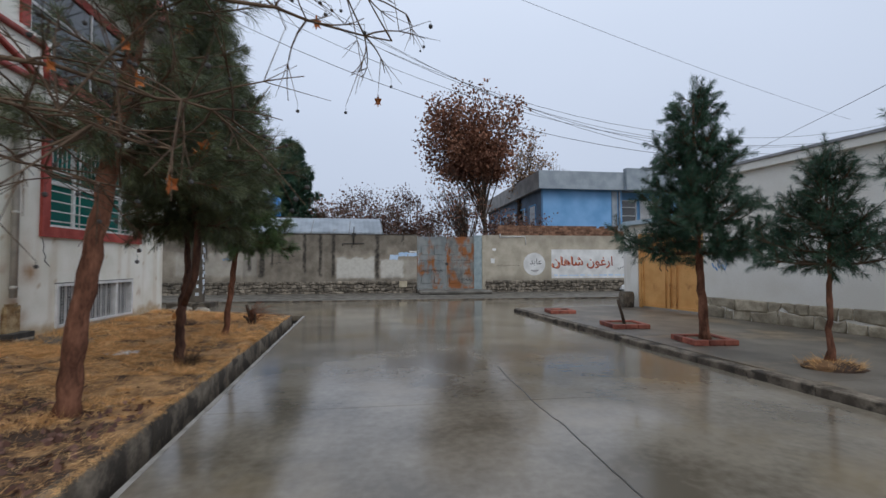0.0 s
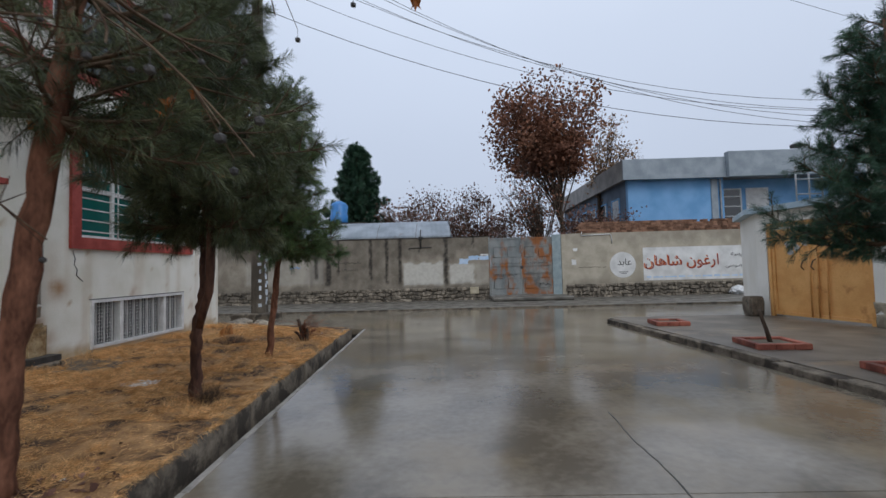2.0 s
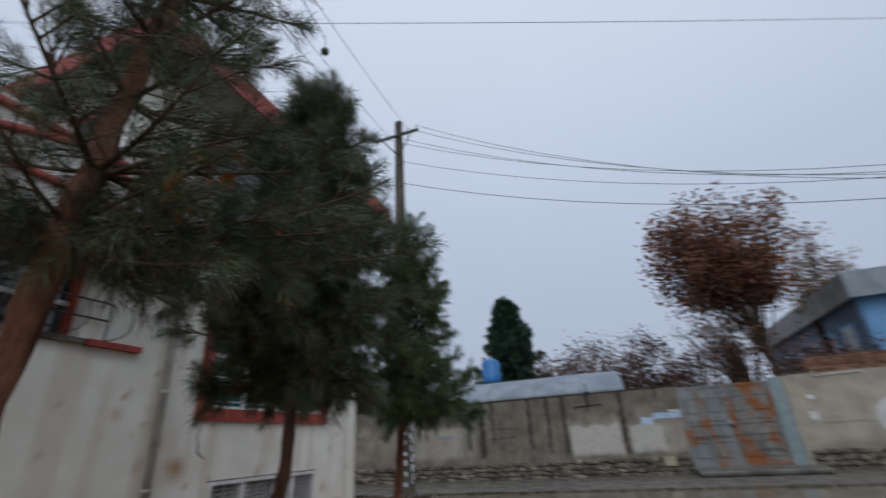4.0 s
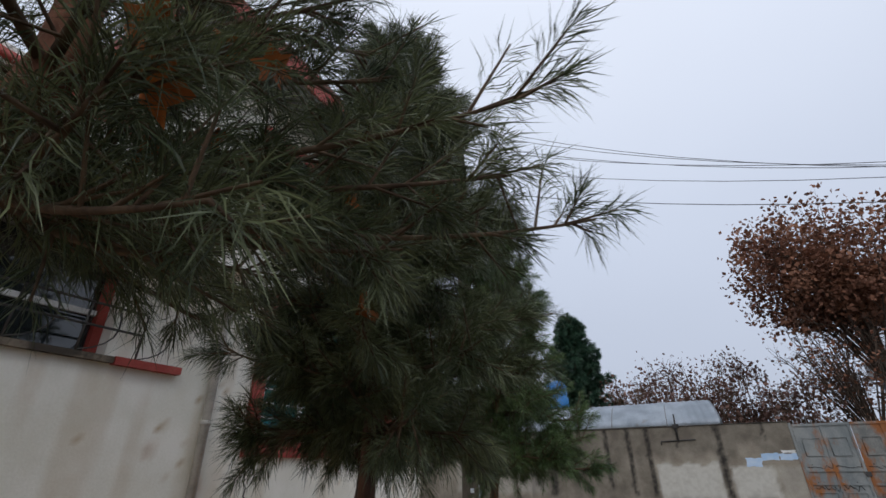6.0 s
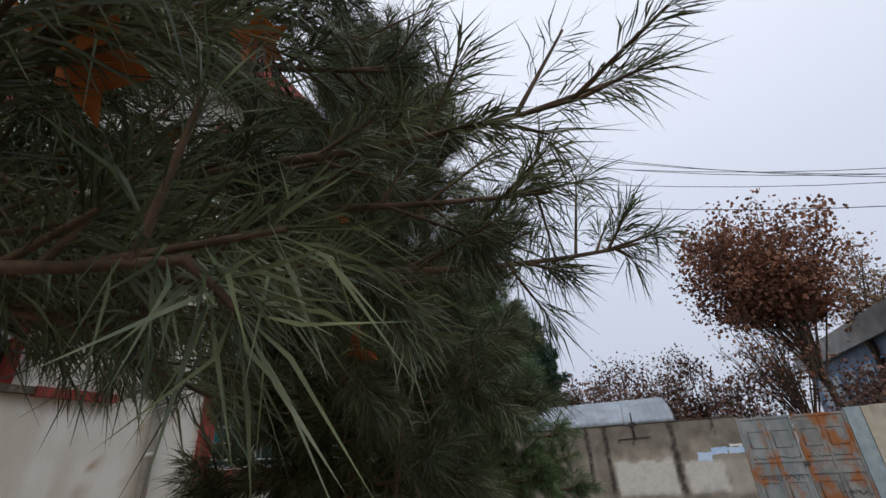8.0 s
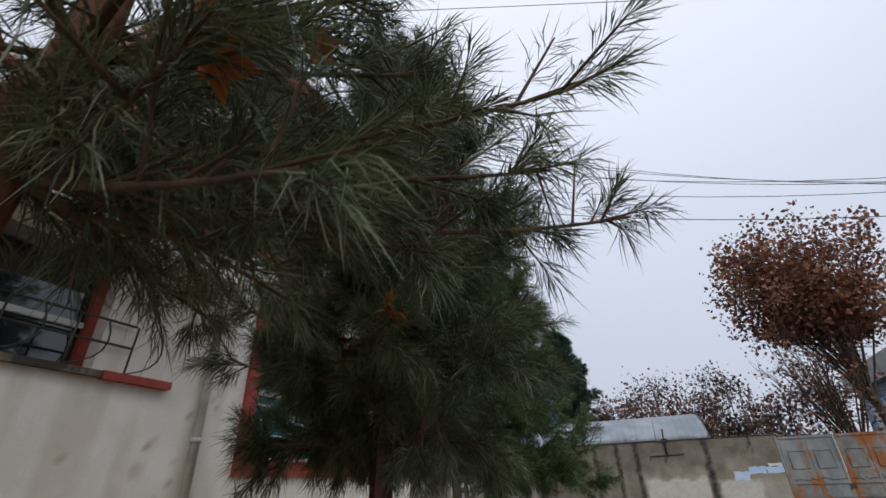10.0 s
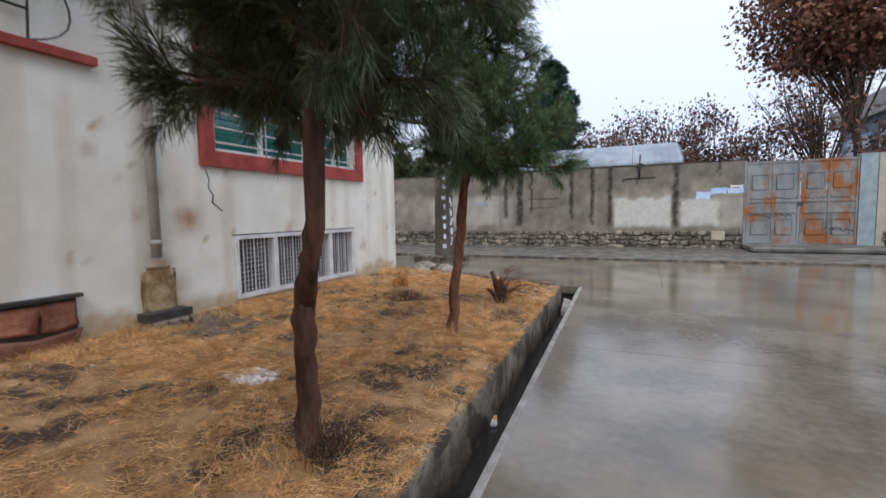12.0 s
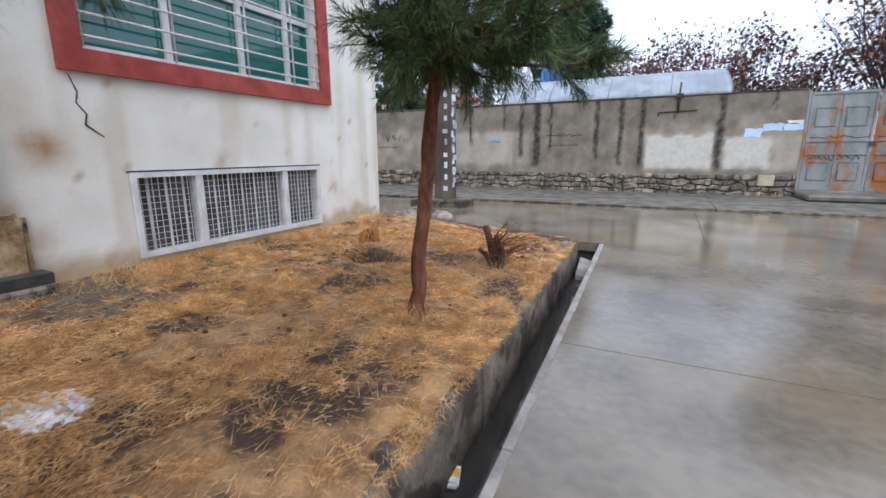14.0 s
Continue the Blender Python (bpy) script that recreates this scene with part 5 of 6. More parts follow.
def hall():
    """The long blue hall behind the wall, with its flat fascia, side windows and balcony."""
    h = thing("blue_hall", "sky-blue rendered building with a deep grey flat roof edge", "building", at=(-0.5, 0, 0))
    X0, Y0 = 10.9, 27.0
    boxes("wall", M_BLUEWALL, h, (X0, 16.1, Y0, Y0 + 0.3, -0.07, 6.0))
    # side and back walls take the darker blue that has shade painted in
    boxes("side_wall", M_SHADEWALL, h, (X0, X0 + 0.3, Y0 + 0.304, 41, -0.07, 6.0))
    boxes("wing_wall", M_BLUEWALL, h, (16.104, 30, Y0 + 0.9, Y0 + 1.2, -0.07, 6.0))
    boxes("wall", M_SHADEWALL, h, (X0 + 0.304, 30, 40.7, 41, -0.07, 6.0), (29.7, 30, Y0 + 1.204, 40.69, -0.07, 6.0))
    boxes("roof", M_ROOF, h, (X0 - 0.3, 30.3, Y0 - 0.35, 41.3, 6.0, 6.9))
    boxes("fascia", M_FASCIA, h, (X0 - 0.4, 16.0, Y0 - 0.5, Y0 - 0.352, 5.92, 7.02), (16.004, 30.3, Y0 - 0.75, Y0 - 0.352, 5.90, 7.25))
    boxes("side_fascia", M_ROOF, h, (X0 - 0.4, X0 - 0.304, Y0 - 0.348, 41.3, 5.92, 7.02))
    boxes("lesene", M_FASCIA, h, (15.4, 15.75, Y0 - 0.06, Y0 - 0.002, 2.0, 5.9))
    for i in range(6):
        y0 = Y0 + 1.2 + i * 2.1
        w = part("window", frame_x(X0 - 0.05, X0 - 0.004, y0, y0 + 1.3, 3.4, 5.2, 0.09), M_BLUEWALL, h, "pale blue window surround")
        boxes("pane", M_DARKGLASS, w, (X0 - 0.03, X0 - 0.006, y0 + 0.092, y0 + 1.208, 3.492, 5.108))
    for i in range(2):
        x0 = 16.35 + i * 1.5
        w = part("window", frame_y(Y0 + 0.84, Y0 + 0.896, x0, x0 + 1.25, 3.3, 5.5, 0.08), M_WHITE, h, "white window frame")
        boxes("pane", M_DARKGLASS if i == 0 else M_SIGN, w, (x0 + 0.082, x0 + 1.168, Y0 + 0.86, Y0 + 0.892, 3.382, 5.418))
        for z in (3.9, 4.45, 5.0):
            boxes("glazing_bar", M_WHITE, w, (x0 + 0.082, x0 + 1.168, Y0 + 0.83, Y0 + 0.856, z, z + 0.05))
    bm = bmesh.new()
    for z in (3.2, 3.75):
        tube(bm, [(16.1, Y0 + 0.1, z), (19.0, Y0 + 0.1, z)], 0.02, 5)
    x = 16.1
    while x < 19.0:
        tube(bm, [(x, Y0 + 0.1, 3.2), (x, Y0 + 0.1, 3.75)], 0.013, 4)
        x += 0.14
    part("balcony_rail", bm, M_DARK, h, "dark iron balcony railing")
    boxes("balcony", M_FASCIA, h, (16.0, 19.2, Y0 - 0.002, Y0 + 0.896, 3.0, 3.15))
    boxes("downpipe", M_STEEL, h, (15.85, 15.93, Y0 - 0.1, Y0 - 0.02, 1.0, 5.9))


def frame_y(y0, y1, x0, x1, z0, z1, t):
    return ring_bm(lambda a, d, z: (a, d, z), x0, x1, z0, z1, t, y0, y1)


def frame_x(x0, x1, y0, y1, z0, z1, t):
    return ring_bm(lambda a, d, z: (d, a, z), y0, y1, z0, z1, t, x0, x1)


hall()
farhouse = thing("far_house", "low distant house with a faded pink roof", "house")
boxes("wall", M_MORTAR, farhouse, (-19, -12.6, 33, 38, -0.07, 4.0))
bm = bmesh.new()
vs = [bm.verts.new(p) for p in ((-19.4, 32.6, 3.9), (-12.2, 32.6, 3.9), (-12.2, 38.4, 3.9), (-19.4, 38.4, 3.9), (-18.5, 35.5, 5.2), (-13.1, 35.5, 5.2))]
for q in ((0, 1, 5, 4), (1, 2, 5), (2, 3, 4, 5), (3, 0, 4), (3, 2, 1, 0)):
    bm.faces.new([vs[i] for i in q])
part("roof", bm, M_FARROOF, farhouse, "faded pink hipped roof")

# ---- electricity pole and wires ----
PX, PY = -5.3, 16.05
pole = thing("utility_pole", "tall weathered concrete utility pole with a crossarm and pasted papers", "pole", at=(PX, PY, 0))
bm = bmesh.new()
for z0, z1, a0, a1 in ((-0.05, 12.5, 0.21, 0.12),):
    lo = [bm.verts.new((sx * a0, sy * a0 * 0.8, z0)) for sx, sy in ((-1, -1), (1, -1), (1, 1), (-1, 1))]
    hi = [bm.verts.new((sx * a1, sy * a1 * 0.8, z1)) for sx, sy in ((-1, -1), (1, -1), (1, 1), (-1, 1))]
    bm.faces.new(lo[::-1])
    bm.faces.new(hi)
    for i in range(4):
        bm.faces.new((lo[i], lo[(i + 1) % 4], hi[(i + 1) % 4], hi[i]))
bmesh.ops.bevel(bm, geom=[e for e in bm.edges if abs(e.verts[0].co.z - e.verts[1].co.z) > 3], offset=0.03, segments=2, affect="EDGES")
part("post", bm, M_POLE, pole)
boxes("pole_foot", M_KERB, pole, (-0.75, 0.55, -0.35, 0.4, -0.05, 0.17), label="rough concrete footing", bevel=0.03)
boxes("crossarm", M_DARK, pole, (-0.95, 0.85, -0.16, -0.10, 11.75, 11.85))
bm = bmesh.new()
tube(bm, [(0.55, -0.13, 11.75), (0.05, -0.12, 10.9)], 0.025, 5)
tube(bm, [(-0.6, -0.13, 11.75), (-0.05, -0.12, 11.0)], 0.025, 5)
part("brace", bm, M_DARK, pole)
INS = [(-0.85, 11.85), (-0.45, 11.85), (0.4, 11.85), (0.78, 11.85)]
for x, z in INS:
    bm = bmesh.new()
    tube(bm, [(x, -0.13, z), (x, -0.13, z + 0.06), (x, -0.13, z + 0.08), (x, -0.13, z + 0.16)], [0.015, 0.045, 0.03, 0.04], 8)
    part("insulator", bm, M_WHITE, pole)
for x, z in ((0.16, 10.5), (0.16, 9.6)):
    bm = bmesh.new()
    tube(bm, [(0, -0.1, z), (x + 0.06, -0.12, z), (x + 0.06, -0.12, z + 0.12)], 0.02, 6)
    part("hook", bm, M_DARK, pole)
rp = random.Random(6)
for i in range(26):
    z = 0.35 + i * 0.085 + rp.uniform(-0.02, 0.02)
    s = 0.19 - 0.0066 * z
    bm = bmesh.new()
    w, hgt = rp.uniform(0.10, 0.2), rp.uniform(0.07, 0.14)
    if i % 3:
        y0 = rp.uniform(-0.13, 0.0)
        q = [(s + 0.022, y0, z), (s + 0.022, y0 + w, z + rp.uniform(-.01, .01)), (s + 0.022, y0 + w, z + hgt), (s + 0.022, y0 + rp.uniform(0, .02), z + hgt)]
    else:
        x0 = s - 0.07 - w * 0.5
        q = [(x0, -s * 0.8 - 0.016, z), (x0 + w * 0.6, -s * 0.8 - 0.016, z), (x0 + w * 0.6, -s * 0.8 - 0.016, z + hgt), (x0, -s * 0.8 - 0.016, z + hgt)]
    bm.faces.new([bm.verts.new(p) for p in q])
    part("poster", bm, M_PAPER, pole, "torn pasted paper")


def wire(a, b, sag, r=0.008, label="thin dark overhead wire"):
    bm = bmesh.new()
    a, b = Vector(a), Vector(b)
    n = 28
    tube(bm, [a.lerp(b, i / n) - Vector((0, 0, 4 * sag * (i / n) * (1 - i / n))) for i in range(n + 1)], r, 4)
    tagged(part("overhead_wire", bm, M_DARK), label, "wire", "overhead wires")


for i, (x, z) in enumerate(INS):
    wire((PX + x, PY - 0.13, z + 0.15), (33 + x, 16.5, 11.3), 5.4 + (0, 0.3, 0.6, 0.85)[i])
wire((PX + 0.22, PY - 0.12, 10.6), (33, 16.2, 10.5), 4.7)
wire((PX + 0.22, PY - 0.12, 9.7), (33, 16.2, 9.6), 4.3, 0.010)
for i, (x, z) in enumerate(INS[:3]):
    wire((PX + x, PY - 0.13, z + 0.15), (-0.6 + x * 0.6, -22, 10.6), 2.0)
wire((-30, -3.45, 9.4), (24, 20.0, 8.6), 1.0, 0.005)
wire((13.3, 16.5, 5.0), (9.2, 4.3, 5.0), 0.1, 0.006)
wire((9.2, 4.3, 5.0), (8.0, -9.0, 5.2), 0.1, 0.006)


# ---- trees ----
def pine(name, label, spine, z0, top, spread, whorls, per, seed, needle=0.10, width=0.0042, mat=None, per_twig=110, extra=(), droop=0.25, fork=None, dead=0, wood=None, dens=4, lift=0.10, skew=0.0):
    """A young pine: leaning trunk along spine [(x, y, z, r)...], whorls of limbs from z0 to top, twigs with bundled needles.
    spread(u): reach of the limbs at u from 0 (lowest) to 1 (top). extra: ends of some long limbs."""
    r = np.random.default_rng(seed)
    base = np.array(spine[0][:3])
    tree = thing(name, label, "tree", "", at=tuple(base))
    sp = np.array(spine)
    wood = wood or M_BARK
    bm = bmesh.new()
    dense, rad = [], []
    for i in range(len(sp) - 1):
        for k in range(5):
            u = k / 5
            q = sp[i] * (1 - u) + sp[i + 1] * u
            dense.append(q[:3] - base + r.normal(0, 0.008, 3) * np.array([1, 1, 0]))
            rad.append(q[3] * r.uniform(0.9, 1.1))
    dense.append(sp[-1][:3] - base)
    rad.append(sp[-1][3])
    rad[0] *= 1.35
    tube(bm, dense, rad, 9)
    if fork:
        tube(bm, [np.array(p) - base for p in fork], [0.045, 0.044, 0.043, 0.048, 0.042, 0.03][:len(fork)], 7)
    part("trunk", bm, wood, tree)
    at = lambda z: np.array([np.interp(z, sp[:, 2], sp[:, k]) for k in range(3)])
    O, D, L = [], [], []
    bm = bmesh.new()

    def twig(p, d, ln, n):
        d = d / np.linalg.norm(d)
        end = p + d * ln + np.array([0, 0, 0.10 * ln])
        tube(bm, [p - base, end - base], [0.006, 0.003], 4, False)
        t = 1 - 0.8 * r.random(n) ** 1.3
        o = p + (end - p) * t[:, None]
        side = r.normal(size=(n, 3))
        side = unit(side - d * (side @ d)[:, None])
        spreadv = np.where(t > 0.93, r.uniform(0.15, 0.7, n), r.uniform(0.55, 1.15, n))
        dd = unit(d + side * spreadv[:, None] + np.array([0, 0, -0.10]))
        O.append(o)
        D.append(dd)
        L.append(needle * r.uniform(0.65, 1.15, n))

    def limb(p, end, rad0, step):
        reach = np.linalg.norm(end - p)
        midp = (p + end) / 2 + np.array([0, 0, -droop * reach * 0.35]) + r.normal(0, 0.05, 3)
        k = max(5, int(reach / 0.12))
        c = bezier(p, midp, end, k)
        tube(bm, [q - base for q in c], list(np.linspace(rad0, 0.005, k)), 5, False)
        for i in range(1, k):
            if i / k < 0.15:
                continue
            t = c[i] - c[i - 1]
            t = t / np.linalg.norm(t)
            for s in range(step):
                a = unit(r.normal(size=3) + np.array([0, 0, 0.35]))
                a = a - t * (a @ t)
                twig(c[i] + (c[i - 1] - c[i]) * r.random(), t * r.uniform(0.3, 1.0) + unit(a) * r.uniform(0.3, 1.2) + np.array([0, 0, r.uniform(-0.35, 0.2)]), r.uniform(0.10, 0.32) * (1.15 - 0.35 * i / k), int(per_twig * r.uniform(0.5, 1.4)))
        twig(c[-2], c[-1] - c[-2], 0.24, int(per_twig * 1.4))

    for w in range(whorls):
        u = (w + r.uniform(-0.3, 0.3)) / max(whorls - 1, 1)
        u = min(max(u, 0), 1)
        z = z0 + (top - z0) * u ** 1.05
        ph = r.uniform(0, 2 * math.pi)
        cnt = per if u < 0.8 else max(3, per - 2)
        for j in range(cnt):
            a = ph + 2 * math.pi * j / cnt + r.normal(0, 0.25)
            reach = max(spread(u) * r.uniform(0.62, 1.12) * (1 + skew * min(math.cos(a), 0)), 0.12)
            p = at(z)
            end = p + np.array([math.cos(a) * reach, math.sin(a) * reach, reach * (lift + 0.6 * u) + r.normal(0, 0.06)])
            if end[2] < z0 - 0.35:
                end[2] = z0 - 0.35
            limb(p, end, 0.010 + 0.009 * reach, dens if reach > 0.3 else 2)
    for e in extra:
        e = np.array(e, float)
        limb(at(min(max(e[2] - 0.3, z0), top)), e, 0.018, max(dens - 2, 2))
    twig(at(top), np.array([0, 0, 1.0]), 0.4, per_twig * 2)
    tagged(part("branchwood", bm, M_TWIG, tree), kind="stuff")
    O, D, L = np.concatenate(O) - base, np.concatenate(D), np.concatenate(L)
    state = np.random.get_state()
    np.random.seed(seed)
    tagged(needle_mass("needles", O, D, L, width, mat or M_NEEDLE, tree), kind="stuff")
    if dead:
        pick = r.choice(len(O), dead, replace=False)
        for q in pick:
            p = O[q]
            bm = bmesh.new()
            s = r.uniform(0.05, 0.085)
            ax, ay = unit(r.normal(size=3)), unit(r.normal(size=3))
            ay = unit(np.cross(ax, ay))
            az = np.cross(ax, ay)
            ring = []
            for i in range(12):
                a = i / 12 * 2 * math.pi
                rad_ = s * (1.0 if i % 2 == 0 else 0.55)
                ring.append(bm.verts.new(p + ax * math.cos(a) * rad_ + ay * math.sin(a) * rad_ + az * s * 0.45 * math.cos(2 * a)))
            cv = bm.verts.new(p)
            for i in range(12):
                bm.faces.new((cv, ring[i], ring[(i + 1) % 12]))
            part("caught_leaf", bm, M_DRYLEAF, tree, "dry orange leaf caught in the needles")
    np.random.set_state(state)
    return tree


pine("pine_tree", "tall leaning pine with reddish bark and dark crown", [(-2.12, 5.04, 0.03, .095), (-2.05, 5.04, 0.8, .085), (-1.92, 5.05, 1.6, .078), (-1.83, 5.08, 2.3, .075), (-1.63, 5.12, 3.6, .06), (-1.34, 5.2, 4.8, .045), (-1.0, 5.25, 6.6, .015)],
     2.4, 6.5, lambda u: 1.15 - 0.92 * u, 11, 6, 31, needle=0.135, mat=M_NEEDLE, per_twig=66, skew=0.62, dead=22, dens=3, lift=0.02,
     extra=((-0.88, 5.15, 2.08), (-1.0, 5.0, 2.26), (-1.0, 5.36, 2.16), (-1.2, 5.3, 2.1), (-0.50, 5.72, 2.62), (-0.62, 5.95, 2.54), (-0.42, 6.25, 2.47), (-1.0, 5.9, 2.34), (-0.95, 5.65, 2.62), (-1.2, 5.6, 3.1), (-1.0, 5.45, 3.0), (-1.15, 5.3, 2.75), (-1.5, 5.8, 2.3), (-2.0, 5.9, 2.25),
            (-2.4, 5.8, 2.6), (-1.6, 5.6, 2.72), (-1.85, 5.8, 3.05), (-1.65, 5.75, 3.2), (-1.5, 4.5, 2.75), (-2.5, 4.5, 2.55), (-2.75, 5.1, 2.5), (-2.9, 4.8, 2.8), (-2.2, 4.15, 2.6)))
pine("pine_tree", "dense dark pine with a crooked forked brown trunk", [(-2.02, 7.03, 0.01, .066), (-2.035, 7.02, 0.5, .056), (-2.0, 7.0, 0.8, .058), (-1.98, 7.02, 1.0, .048), (-1.96, 7.04, 1.2, .042), (-1.97, 7.07, 1.45, .038), (-2.02, 7.13, 1.8, .036), (-1.95, 7.08, 2.2, .036), (-1.84, 7.0, 3.3, .03), (-1.84, 7.05, 4.8, .012)],
     1.95, 4.9, lambda u: 0.68 + 0.32 * math.sin(min(u * 5, 1) * math.pi / 2) - 1.05 * max(u - 0.22, 0), 13, 7, 32, needle=0.13, mat=M_NEEDLE, per_twig=105, dead=30, dens=5, lift=-0.14, skew=0.15,
     extra=((-1.110, 6.200, 3.5), (-1.360, 7.350, 1.74), (-1.530, 7.600, 1.74), (-1.260, 6.450, 1.9), (-2.410, 6.600, 1.9), (-2.860, 6.700, 2.4), (-2.660, 6.300, 2.75), (-1.410, 6.000, 2.8)),
     fork=((-1.99, 7.0, 0.82), (-1.88, 6.90, 1.02), (-1.80, 6.86, 1.2), (-1.77, 6.83, 1.45), (-1.76, 6.83, 1.8), (-1.82, 6.9, 2.2)), wood=M_BARK3)
pine("pine_tree", "slim green young pine with a straight reddish trunk", [(-2.24, 9.38, 0.02, .06), (-2.19, 9.37, 0.6, .05), (-2.11, 9.36, 1.2, .046), (-2.02, 9.33, 1.9, .04), (-1.95, 9.3, 3.0, .028), (-1.93, 9.3, 4.2, .01)],
     1.8, 4.15, lambda u: 0.92 - 0.66 * u, 12, 7, 33, needle=0.10, mat=M_NEEDLE2, per_twig=95, dens=5, lift=-0.16, skew=0.7,
     extra=((-1.35, 8.9, 1.72), (-1.6, 8.65, 1.70), (-1.3, 9.6, 1.75)))
pine("pine_tree", "bushy blue-green pine in a brick planter on the pavement", [(5.80, 7.43, 0.12, .075), (5.77, 7.43, 0.8, .062), (5.74, 7.45, 1.4, .055), (5.72, 7.45, 2.7, .042), (5.70, 7.45, 4.1, .012)],
     1.55, 4.0, lambda u: 1.28 - 1.10 * u ** 0.75, 11, 6, 34, needle=0.105, mat=M_NEEDLE3, per_twig=115, droop=0.45, dens=5, lift=0.18)
pine("pine_tree", "small blue-green pine growing from a grassy mound", [(6.06, 5.58, 0.16, .042), (6.07, 5.58, 0.8, .033), (6.08, 5.59, 1.3, .028), (6.08, 5.59, 2.62, .009)],
     1.35, 2.52, lambda u: 0.84 - 0.74 * u ** 0.8, 8, 6, 35, needle=0.09, mat=M_NEEDLE3, per_twig=80, droop=0.4, dens=4, lift=0.22)
pine("pine_tree", "blue-green pine beside the white wall", [(6.45, 4.3, 0.085, .06), (6.45, 4.3, 1.4, .05), (6.45, 4.3, 4.0, .01)],
     2.4, 4.1, lambda u: 1.05 - 0.8 * u, 8, 5, 36, needle=0.10, mat=M_NEEDLE3, per_twig=80)
pine("conifer", "dark conical conifer behind the shed", [(-5.15, 29.5, -0.07, .18), (-5.15, 29.5, 4, .14), (-5.05, 29.5, 9.0, .02)],
     1.5, 8.8, lambda u: 3.3 - 3.0 * u, 20, 8, 37, needle=0.24, width=0.022, mat=M_NEEDLE3, per_twig=50, droop=0.5, dens=4, lift=0.02)

for x, y, h, seed in ((-12.3, 26.2, 4.6, 61), (-13.9, 26.8, 5.6, 62), (-10.9, 26.4, 3.9, 63)):
    pine("conifer", "dark bushy evergreen behind the boundary wall", [(x, y, -0.07, .12), (x, y, h * 0.5, .08), (x + 0.1, y, h, .02)],
         0.9, h - 0.1, lambda u: 1.35 - 1.0 * u, 11, 6, seed, needle=0.22, width=0.03, mat=M_NEEDLE, per_twig=30, dens=3, lift=0.25)


def mound(x, y, z, w, h, seed, name, label, cat, mat, n=900):
    t = thing(name, label, cat, at=(x, y, z))
    bm = bmesh.new()
    bmesh.ops.create_icosphere(bm, subdivisions=3, radius=1.0)
    for v in bm.verts:
        k = 1 + 0.22 * noise.noise(v.co * 2.2 + Vector((seed, 0, 0))) + 0.1 * noise.noise(v.co * 6 + Vector((seed, 3, 0)))
        v.co = Vector((v.co.x * w * k, v.co.y * w * 0.8 * k, max(v.co.z, -0.05) * h * k))
    for f in bm.faces:
        f.smooth = True
    part("mound_body", bm, mat, t)
    r = np.random.default_rng(seed)
    a, q = r.uniform(0, 6.283, n), np.sqrt(r.random(n))
    o = np.stack([np.cos(a) * q * w, np.sin(a) * q * w * .8, h * np.sqrt(np.maximum(1 - q * q, 0)) * 0.9], 1)
    d = np.stack([np.cos(a) * 0.8, np.sin(a) * 0.8, r.uniform(0.2, 1.0, n)], 1)
    tagged(blades("grass_blades", o, d, r.uniform(0.06, 0.16, n), 0.005, M_STRAW, t), kind="stuff")
    return t


mound(6.02, 5.52, 0.085, 0.34, 0.09, 4, "grass_mound", "low mound of soil and dry grass round a pine trunk", "mound", M_LAWN, 260)


